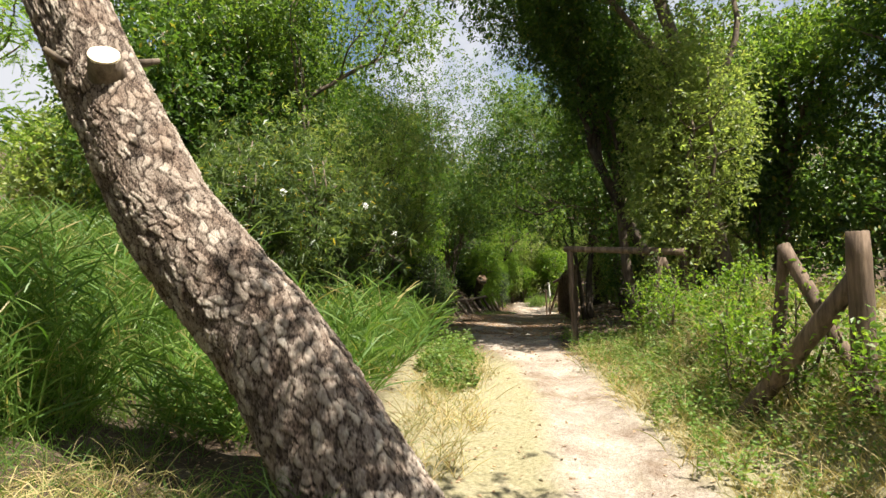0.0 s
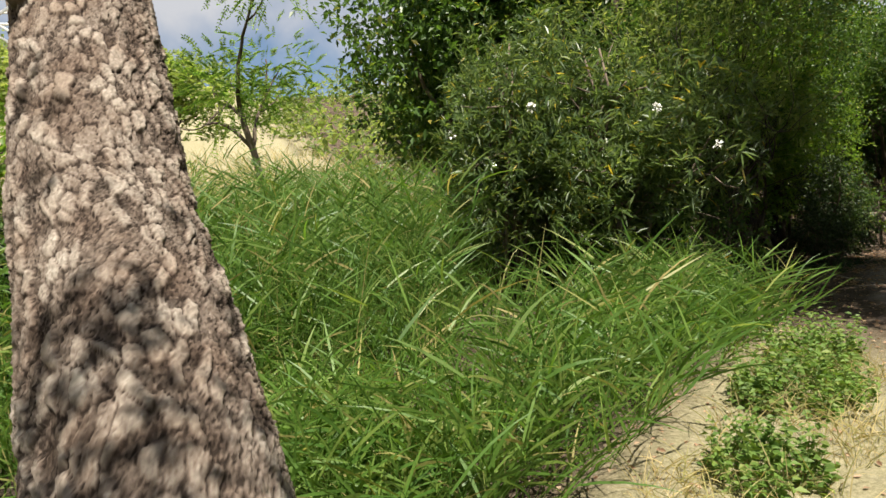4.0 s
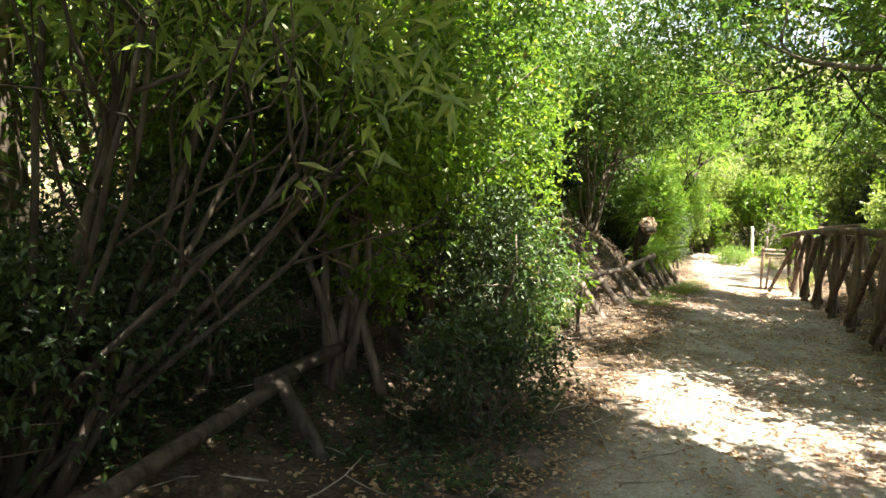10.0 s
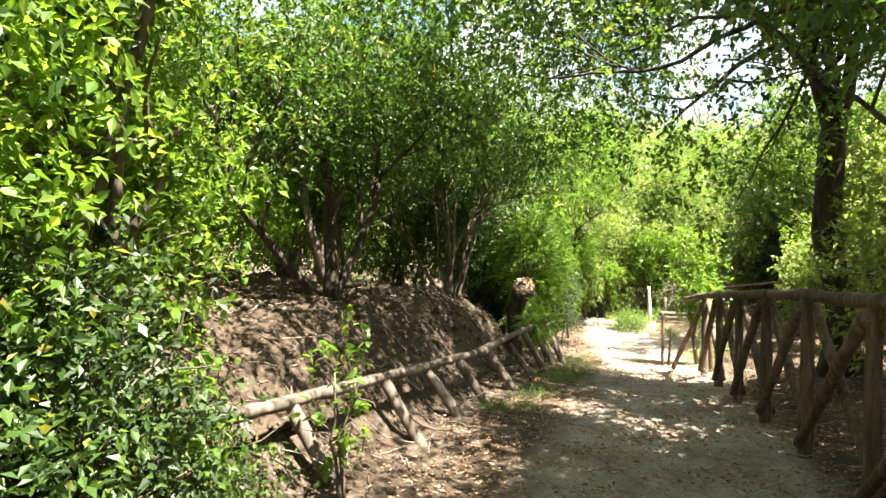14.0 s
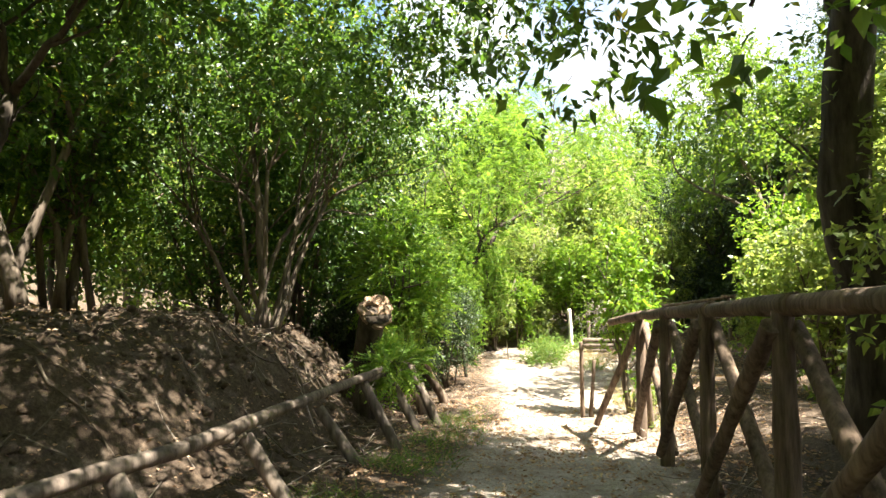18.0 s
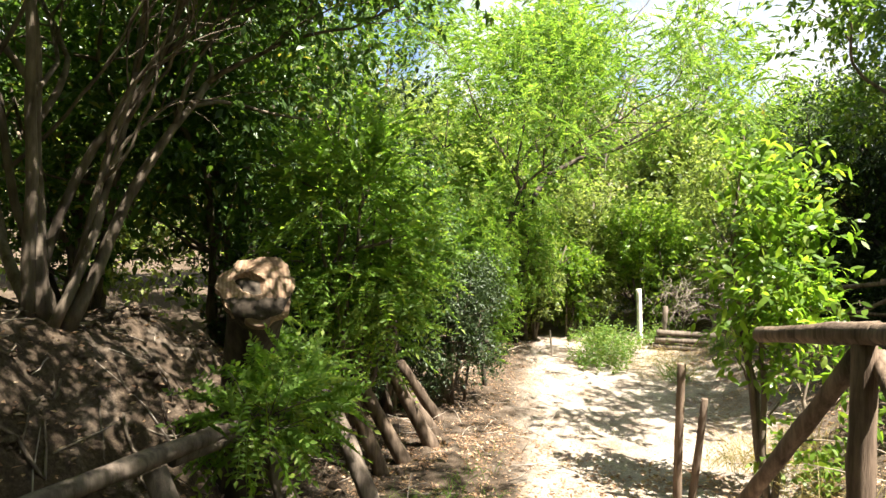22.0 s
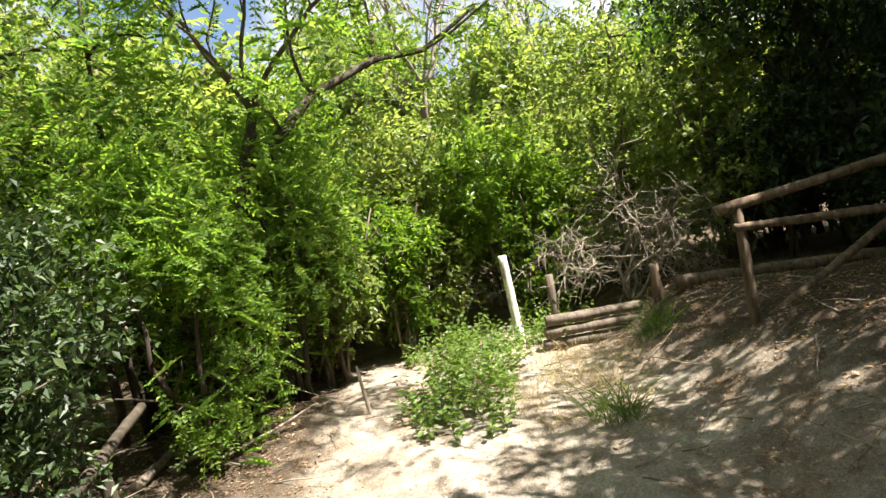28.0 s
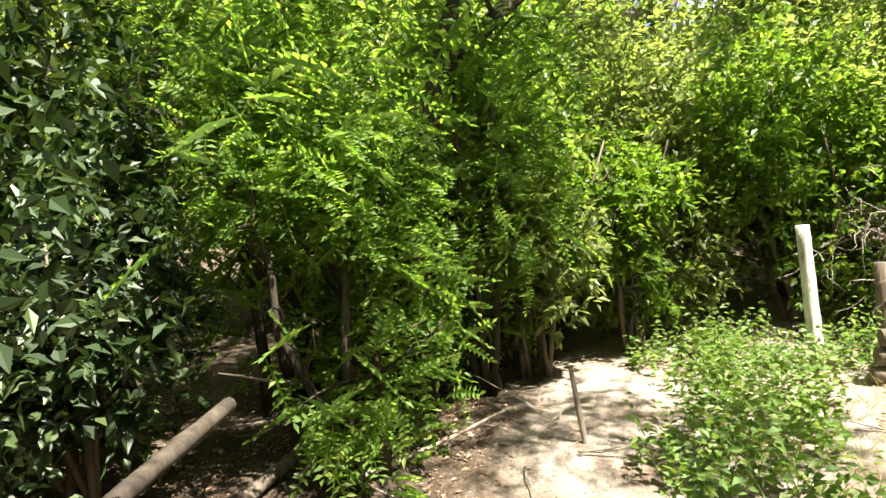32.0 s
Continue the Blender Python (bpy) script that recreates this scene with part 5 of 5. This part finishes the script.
def log_pile():
    root = thing("log_steps", (24.95, 10.5, gz(24.95, 10.5)), "stacked weathered logs held by short stakes", "logs")
    for k in range(3):
        part("log", log_mesh("log", (-0.28, 0.52 - 0.03 * k, 0.06 + 0.13 * k), (0.2, -0.5, 0.06 + 0.13 * k), 0.062, 0.055, "old_log"), root)
    part("stake", log_mesh("stake", (0.25, -0.7, -0.05), (0.22, -0.7, 0.75), 0.06, 0.055, "log"), root)
    part("stake", log_mesh("stake", (0.3, 0.5, -0.05), (0.32, 0.5, 0.78), 0.05, 0.05, "old_log"), root)
    b = thing("fallen_log", (25.2, 8.6, gz(25.2, 8.6) + 0.05), "fallen dark log lying at the wood's edge", "log")
    part("bole", log_mesh("bole", (-0.2, 1.0, 0), (0.3, -1.4, 0), 0.08, 0.06, "log"), b)


log_pile()


def dead_bush():
    x, y = 26.0, 10.2
    root = thing("dead_bush", (x, y, gz(x, y)), "tangle of bleached dead branches", "bush")
    out, tips = [], []
    for k in range(7):
        limbs(np.array([0, 0, 0.0]), (rng.normal() * 0.4 - 0.1, rng.normal() * 0.35 - 0.2, 1.2), 0.95, 0.02, 2, out, tips, 4, 0.3, -0.02, 5)
    part("branch", mesh_of("branch", *joined(out), M["dead_wood"], True), root)
    out = []
    for t in np.array(tips):
        for _ in range(3):
            out.append(tube(wander(t, rng.normal(size=3) * 0.6 + np.array([-0.2, 0, -0.55]), 0.45, 5, 0.3), np.linspace(0.005, 0.002, 6), 4))
    part("twig", mesh_of("twig", *joined(out), M["dead_wood"], True), root)


dead_bush()
herbs("nettle_patch", "bright green nettles in the clearing", [(22.5, 11.15, 0.42), (22.95, 11.5, 0.42), (23.5, 11.4, 0.45), (24.4, 11.7, 0.6), (25.2, 11.0, 0.5), (24.9, 12.2, 0.6)], 400, 0.6, "nettle", 0.08)
grass("clearing_grass", "dry pale grass in the clearing", [(23.2, 10.4, 0.65), (22.6, 10.1, 0.45), (24.1, 10.5, 0.6)], 950, 0.4, 0.005, "dry_grass", 0.6)
grass("clearing_tufts", "green grass tufts by the log steps", [(22.6, 10.0, 0.2), (24.4, 9.8, 0.2)], 320, 0.55, 0.009, "grass", 0.6)


def robinia_tree():
    """The robinia whose long limb arches over the clearing."""
    x, y = 22.7, 13.35
    z = gz(x, y)
    root = thing("robinia_tree", (x, y, z), "tall robinia with a long arching dark limb", "tree")
    o = np.array([x, y, z])
    trunk = np.array([(0, 0, -0.1), (0.0, 0.0, 1.2), (0.1, -0.2, 2.3), (0.2, -0.35, 2.9)])
    part("trunk", mesh_of("trunk", *tube(trunk, [0.085, 0.075, 0.065, 0.05], 10, 0.05), M["dark_bark"], True), root)
    arch = np.array([(0.1, -0.2, 2.3), (0.55, -0.4, 2.75), (1.5, -0.2, 3.35), (2.4, -0.6, 3.85), (3.3, -0.95, 4.1), (3.9, -1.6, 4.7)])
    part("arching_limb", mesh_of("arching_limb", *tube(arch, [0.065, 0.06, 0.055, 0.045, 0.036, 0.024], 9, 0.05), M["dark_bark"], True), root)
    out, tips = [], [arch[-1], arch[-2], arch[3]]
    for k, wy in ((2, (0.3, 0.3, 1)), (3, (-0.5, 0.2, 1)), (4, (0.3, -0.8, 0.4)), (1, (-0.7, -0.3, 0.7)), (3, (0.6, -0.2, 1.0)), (2, (-0.8, -0.4, 0.25))):
        out = []
        limbs(arch[k], wy, 1.7, 0.022, 2, out, tips, 3)
        part("limb", mesh_of("limb", *joined(out), M["bark"], True), root)
    for wy in ((-0.8, 0.2, 0.8), (0.3, 0.5, 1), (-0.5, -0.6, 0.5)):
        out = []
        limbs(trunk[-1], wy, 2.2, 0.026, 2, out, tips, 3)
        part("limb", mesh_of("limb", *joined(out), M["bark"], True), root)
    tips = np.array(tips)
    lob = [(*t, 0.95, 0.95, 0.6) for t in tips] + [(*q, 0.7, 0.7, 0.5) for q in arch[1:]] + [(-0.5, -0.2, 2.3, 1.0, 0.7, 0.8), (0.5, 0.2, 3.3, 1.1, 0.8, 0.8), (-0.7, 0.2, 3.6, 1.1, 0.8, 0.8)]
    p, d = lobe_points(lob, 6000, 12, 0.9, 0.3)
    part("crown", mesh_of("crown", *feathers(p, d, 6, 0.28, 0.06), M["robinia"]), root)


robinia_tree()
bush("robinia_bush", "tall feathery robinia shoots under the tree", "bush", 22.3, 14.4, (1.4, 0.9, 5.0), 9000, "robinia", "feather", 0.28, 0.2, 12, 4, open_=0.1, lobes=9, stem_mat="dark_bark")
bush("robinia_bush", "feathery robinia shoots at the tree's foot", "bush", 23.3, 13.25, (0.9, 0.7, 3.2), 6500, "robinia", "feather", 0.28, 0.2, 14, 5, open_=0.1, stem_mat="dark_bark", lobes=9)
bush("robinia_bush", "bright feathery robinia thicket at the clearing's edge", "bush", 21.75, 12.95, (0.85, 0.65, 3.2), 8500, "robinia", "feather", 0.28, 0.2, 14, 4, open_=0.1, lobes=9, stem_mat="dark_bark")
# the darkest-leaved of these hold the undergrowth's shade in their colour
for x, y, r, h, n, lf in ((24.2, 13.7, 1.0, 2.9, 8500, "bright"), (25.0, 12.9, 0.7, 2.1, 4500, "bright"), (25.8, 13.1, 1.0, 3.4, 8500, "olive"), (26.9, 12.1, 1.4, 3.2, 8500, "bright"), (27.6, 10.2, 1.4, 3.9, 8500, "olive"), (28.2, 7.4, 1.3, 2.6, 6000, "laurel"), (27.4, 6.2, 1.2, 2.2, 5000, "laurel"), (26.4, 4.6, 1.2, 2.2, 5000, "laurel"), (26.6, 8.9, 1.0, 3.2, 6500, "olive"), (26.0, 14.8, 1.7, 3.2, 9500, "olive"), (23.9, 13.2, 0.7, 2.3, 4500, "olive"), (23.6, 14.4, 1.0, 1.6, 3500, "dark_shade"), (22.7, 14.0, 0.8, 1.4, 3000, "dark_shade"),
                          (20.2, 14.8, 1.3, 3.8, 8500, "dark_shade"), (19.0, 13.4, 1.3, 4.4, 8500, "dark_shade"), (20.6, 13.9, 0.9, 2.0, 5000, "dark_shade"), (17.6, 12.6, 1.0, 2.2, 5000, "dark_shade"), (21.8, 16.4, 1.9, 7.4, 10500, "olive"), (18.8, 16.0, 1.8, 7.8, 10500, "olive"), (24.6, 17.8, 2.1, 6.0, 10500, "olive"), (28.6, 14.6, 2.0, 3.6, 10000, "olive"), (25.2, 3.0, 1.2, 2.2, 4000, "dark_shade"), (25.6, 7.2, 0.9, 1.9, 4500, "dark_shade"), (26.3, 5.4, 1.0, 2.2, 4500, "dark_shade"), (26.6, 8.2, 0.9, 2.2, 4500, "dark_shade"), (25.4, 4.6, 0.9, 2.0, 4500, "dark_shade"), (27.3, 8.4, 1.0, 2.2, 4500, "dark_shade"), (28.8, 5.4, 1.4, 3.0, 5000, "dark_shade"), (29.6, 7.6, 1.4, 3.4, 5000, "laurel")):
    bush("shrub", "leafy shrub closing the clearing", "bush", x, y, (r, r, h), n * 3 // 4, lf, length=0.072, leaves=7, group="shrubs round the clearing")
# oak leaves coloured for the unlit side of the wood
for x, y, w, tr, n in ((25.3, 5.4, (-0.1, 0, 1), 3.0, 17000), (24.9, 3.6, (-0.1, 0.1, 1), 4.2, 16000), (27.0, 2.6, (0, 0.1, 1), 4.6, 15000), (25.6, 6.0, (0, 0, 1), 2.8, 15000), (26.4, 7.6, (0.05, 0, 1), 2.8, 14000), (24.6, 4.4, (0, 0.1, 1), 2.8, 13000), (27.4, 5.0, (0, 0.1, 1), 3.0, 13000)):
    tree("evergreen_oak", "dark evergreen oak with a bare lower trunk", x, y, w, tr, 0.1, n * 9 // 10, "dark_shade", 1.15, 3, length=0.06, wood="dark_bark", stems=[(0.3, 0.2, 1)], group="oaks at the wood's edge")
# extra oak; its boughs are set where they block the sun from the fence
tree("evergreen_oak", "dark evergreen oak with boughs added to shade the fence", 24.9, 5.6, (-0.15, 0.05, 1), 2.6, 0.1, 15000, "dark_shade", 0.8, 2, length=0.06, wood="dark_bark", open_=0.0, group="oaks at the wood's edge",
     extra=[(dx, dy, z, 0.8, 0.7, 0.5) for dx, dy, z in ((-1.4, -0.6, 4.9), (-1.3, 0.3, 4.8), (-1.2, 1.2, 4.7), (-0.5, -0.2, 5.2), (-0.5, 0.8, 5.0), (-0.6, -1.2, 5.1), (-1.5, -1.4, 5.0), (-1.3, 1.8, 4.9), (0.2, 0.3, 5.4), (-0.4, 1.6, 5.1))])
tree("dead_tree", "grey leafless tree on the slope", 35.0, 16.5, (0, 0, 1), 6.0, 0.16, 60, "olive", 0.5, 4, stems=[(0.4, -0.3, 1), (-0.3, 0.4, 1)], wood="dead_wood", split=4)
tree("dead_tree", "grey leafless tree on the slope", 37.0, 13.2, (0, 0, 1), 5.6, 0.16, 60, "olive", 0.5, 4, stems=[(0.3, 0.4, 1)], wood="dead_wood", split=4)
for k, (x, y, dx, dy, L) in enumerate(((21.2, 13.2, 1.0, 0.4, 1.0), (21.6, 12.9, 1.0, -0.2, 1.1), (21.5, 13.2, 0.8, -0.5, 0.8), (22.2, 12.9, 0.5, 0.8, 0.9))):
    ob = thing("fallen_branch", (x, y, gz(x, y) + 0.06), "bare dead branch lying on leaf litter", "branch", "fallen branches")
    part("bole", log_mesh("bole", (0, 0, 0.0), (dx * L, dy * L, 0.12), 0.045 if k == 0 else 0.016, 0.02 if k == 0 else 0.008, "dead_wood" if k else "old_log", 0.2), ob)
# bark darker than the wood, for the bush shade on this rail
poles("pole_fence", "thin pole rail with shade in its dark colour at the clearing's edge", (20.2, 11.95, gz(20.2, 11.95)), [((19.6, 11.5, -0.5), (20.8, 12.5, -0.42), 0.032), ((20.2, 11.9, gz(20.2, 11.9) - 0.08), (20.1, 11.95, -0.46), 0.035)], "dark_bark")
st = thing("stick", (22.85, 12.2, gz(22.85, 12.2)), "short pale stick stuck upright in the litter", "stick")
part("pole", log_mesh("pole", (0, 0, -0.1), (-0.05, 0.05, 0.45), 0.02, 0.014, "dead_wood"), st)

# ================= distance =================
def lattice_tower():
    x, y = -17.6, 58.5
    z = gz(x, y)
    H, W0, W1 = 52.0, 11.5, 2.4
    root = thing("lattice_tower", (x, y, z), "white lattice mast with antennas above the trees", "tower")
    levels = [0, 8, 15, 21, 26.5, 31.5, 36, 40, 44, 48, 52]

    def corner(i, h):
        w = (W0 + (W1 - W0) * (h / H) ** 0.85) / 2
        return np.array([(w, w), (-w, w), (-w, -w), (w, -w)][i % 4] + (h,))

    for i in range(4):
        part("leg", mesh_of("leg", *tube([corner(i, h) for h in levels], [0.24] * len(levels), 6), M["steel"]), root)
    for a, b in zip(levels, levels[1:]):
        for i in range(4):
            for p, q in ((corner(i, a), corner(i + 1, b)), (corner(i + 1, a), corner(i, b)), (corner(i, b), corner(i + 1, b)), ((corner(i, a) + corner(i, b)) / 2, (corner(i + 1, a) + corner(i + 1, b)) / 2)):
                part("brace", mesh_of("brace", *tube([p, (p + q) / 2, q], [0.11] * 3, 5), M["steel"]), root)
    part("cable_duct", mesh_of("cable_duct", *tube([(0.6, 0, 0), (0.6, 0, 26), (0.6, 0, 50)], [0.8, 0.8, 0.6], 6), M["bark"]), root, "dark ladder and cable duct")
    for h, a in ((24, 0.0), (29, 2.0), (34, 4.0), (22, -0.6)):
        c = np.array([np.cos(a) * 4.4, np.sin(a) * 4.4 - 1, h])
        part("dish", mesh_of("dish", *tube([c, c + np.array([np.cos(a), np.sin(a), 0]) * 0.4, c + np.array([np.cos(a), np.sin(a), 0]) * 0.7], [1.0, 1.0, 0.5], 14), M["petal"]), root)


lattice_tower()
walked = np.array([eye[:2] for _, eye, _, _ in PATH])
protos = {}


def woods(x, y, r, h, leaf, near):
    """One leafy tree of the woods around: the first of a kind is built, the others are copies."""
    key = (leaf, near)
    if key not in protos:
        n, L = (10500, 0.095) if near else (7000, 0.15)
        protos[key] = bush("woodland_tree", "leafy tree of the woods around", "tree", x, y, (2.1, 2.1, 6), n, leaf, length=L, leaves=7, lobes=11, group="woods around", spread=0.25, stems=4, bottom=0.3)
    else:
        copy_thing(protos[key], pose(x, y, gz(x, y) - 0.1, 0, 0, rng.uniform(0, 360)) @ Matrix.Diagonal((r / 2.1, r / 2.1, h / 6, 1)))


# the 9.5 and 10 m ones are that tall to shade the wood's edge
for x, y, h in ((0.1, 8.7, 6.6), (1.4, 9.4, 8.6), (3.6, 9.6, 8.8), (5.8, 10.4, 8.2), (8.4, 13.0, 6.2), (11.2, 15.6, 6.0), (14.6, 16.4, 6.5), (17.0, 13.4, 6.0), (17.6, 18.0, 7.5), (21.0, 19.4, 8.0),
                (28.0, 17.6, 3.8), (28.9, 12.3, 3.2), (27.6, 14.2, 3.4), (31.0, 11.0, 3.6), (30.2, 8.6, 6.2), (29.4, 5.4, 6.2), (26.8, 1.6, 10.0), (23.0, 1.0, 9.5), (29.6, 3.4, 9.5), (1.6, -6.2, 7.4), (4.8, -5.6, 7.6), (6.8, -0.6, 6.5)):
    woods(x, y, rng.uniform(1.8, 2.4), h, ("olive", "laurel", "bright")[rng.integers(3)] if x > 17.5 else "laurel", True)
for k in range(32):
    a = k / 32 * 2 * np.pi
    R = rng.uniform(17, 23)
    x, y = 11 + R * 1.3 * np.cos(a), 6.5 + R * np.sin(a)
    if np.hypot(*(walked - (x, y)).T).min() < 9 or -18 < x < 1 and y > 7:
        continue
    woods(x, y, rng.uniform(2.6, 3.6), rng.uniform(6.0, 9.0), ("olive", "laurel", "olive")[rng.integers(3)], False)
for x, y, h in ((-18, 34, 4.5), (-24, 40, 5), (-30, 46, 5), (-12, 36, 5), (-6, 34, 5), (-36, 44, 5)):
    woods(x, y, 3.4, h, "olive", False)


def far_woods():
    """Hillside scrub beyond the clearing: uncountable clumps."""
    n = 1000
    a = rng.uniform(-0.9, 2.6, n)
    R = rng.uniform(26, 95, n)
    x, y = 14 + R * np.cos(a), 8 + R * np.sin(a)
    keep = ~((x < 2) & (R < 60))
    x, y = x[keep], y[keep]
    z = ground_z(x, y)
    p, d = [], []
    for i in range(len(x)):
        k = 20
        dd = unit(rng.normal(size=(k, 3)))
        s = rng.uniform(1.2, 2.6)
        p.append(np.array([x[i], y[i], z[i] + s * 0.8]) + dd * s * rng.uniform(0.6, 1.1, (k, 1)))
        d.append(dd)
    v, t = sprigs(np.concatenate(p), np.concatenate(d), 3, 0.5, 0.6, 0.6)
    tagged(new("far_woods", mesh_of("far_woods", v, t, M["olive"])), "scrubby woods on the far hillside", "woods", kind="stuff")


far_woods()


# ---- litter ----
def litter(name, label, n, box, size, keep):
    x, y = rng.uniform(box[0], box[1], n), rng.uniform(box[2], box[3], n)
    d, v = path_frame(x, y)
    k = keep(x, y, d, v)
    x, y = x[k], y[k]
    base = np.stack([x, y, ground_z(x, y) + 0.006], 1)
    way = np.stack([rng.normal(size=len(x)), rng.normal(size=len(x)), rng.normal(size=len(x)) * 0.1], 1)
    L = size * rng.uniform(0.5, 1.3, len(x))
    vv, tt = blades(base, way, L, L * 0.5, 0.02, fold=0.2)
    tagged(new(name, mesh_of(name, vv, tt, M["litter"])), label, "leaf litter", kind="stuff")


litter("leaf_litter", "brown dead leaves strewn over the path and bank", 90000, (0, 26, 0, 16), 0.042,
       lambda x, y, d, v: (np.abs(d) < 5.5) & (rng.random(len(x)) < 0.42 + 0.58 * smooth((np.abs(d) - 0.55) / 0.7) - 0.5 * smooth((x - 15) / 3) * (np.abs(d) < 1.2)))
litter("leaf_litter", "brown dead leaves trodden into the shaded path", 62000, (3, 19, 2.5, 11), 0.046, lambda x, y, d, v: (np.abs(d) < 1.9) & (rng.random(len(x)) < 0.35 + 0.65 * smooth((gaps(np.stack([x, y, x * 0], 1), 5, 0.9) + 0.6) / 1.2)))
litter("leaf_litter", "dead leaves scattered over the clearing", 60000, (16, 27, 6, 14), 0.02, lambda x, y, d, v: (rng.random(len(x)) < 0.42 + 0.58 * smooth((np.abs(d) - 0.9) / 0.8)))
litter("leaf_litter", "sparse dead leaves on the sunny path", 7000, (-8, 0, -4, 3), 0.04, lambda x, y, d, v: rng.random(len(x)) < 0.3 + 0.6 * smooth((np.abs(d) - 0.6) / 0.6))
out = []
for k in range(700):
    x, y = rng.uniform(3, 26), 0.0
    y = np.interp(x, WAY[:, 0], WAY[:, 1]) + rng.choice([-1, 1]) * rng.uniform(0.7, 4.0)
    q = wander((x, y, gz(x, y) + 0.015), (rng.normal(), rng.normal(), 0.05), rng.uniform(0.15, 0.6), 3, 0.15)
    q[:, 2] = np.maximum(q[:, 2], ground_z(q[:, 0], q[:, 1]) + 0.01)
    out.append(tube(q, np.linspace(0.006, 0.003, 4), 4))
tagged(new("twigs", mesh_of("twigs", *joined(out), M["dead_wood"], True)), "thin dead twigs lying on the ground", "twigs", kind="stuff")


def roots():
    """Bare roots and rootlets hanging out of the eroded bank: uncountable, one object."""
    out = []
    for _ in range(150):
        x = rng.uniform(7.5, 16.5)
        y = np.interp(x, WAY[:, 0], WAY[:, 1]) + rng.uniform(2.0, 4.2)
        q = wander((x, y, 0), (rng.normal() * 0.8, -1.0, 0), rng.uniform(0.25, 1.0), 8, 0.35)
        q[:, 2] = ground_z(q[:, 0], q[:, 1]) + 0.012 + 0.02 * np.abs(rng.normal(size=9))
        r = rng.uniform(0.004, 0.013)
        out.append(tube(q, np.linspace(r, r * 0.35, 9), 5, 0.06))
    tagged(new("bank_roots", mesh_of("bank_roots", *joined(out), M["bark"], True)), "bare roots in the eroded earth bank", "roots", kind="stuff")


roots()


def clods():
    """Clods and stones on the eroded bank: uncountable, one object."""
    n = 1500
    x = rng.uniform(7, 17, n)
    y = np.interp(x, WAY[:, 0], WAY[:, 1]) + rng.uniform(1.9, 5.0, n)
    out = []
    for i in range(n):
        r = 0.012 + 0.04 * rng.random() ** 3
        c = np.array([x[i], y[i], gz(x[i], y[i])])
        out.append(tube([c - [0, 0, r * 0.6], c + rng.normal(size=3) * r * 0.2, c + [0, 0, r * 0.8]], [r * 0.8, r * 1.2, r * 0.5], 5, 0.2))
    tagged(new("clods", mesh_of("clods", *joined(out), M["ground"], True)), "earth clods and small stones on the bank", "stones", kind="stuff")


clods()

# high crowns above the view, added to shade the path and bank
tree("path_tree", "slender dark tree added high over the path to shade the bank", 9.4, 3.0, (0.1, 0.3, 1), 4.4, 0.1, 9500, "oak", 1.1, 3, length=0.07, open_=0.1, wood="dark_bark",
     extra=[(0.1, 2.6, 7.0, 0.9, 0.7, 0.5), (1.2, 2.8, 7.0, 0.9, 0.7, 0.5), (2.1, 3.5, 7.0, 0.9, 0.7, 0.5)])
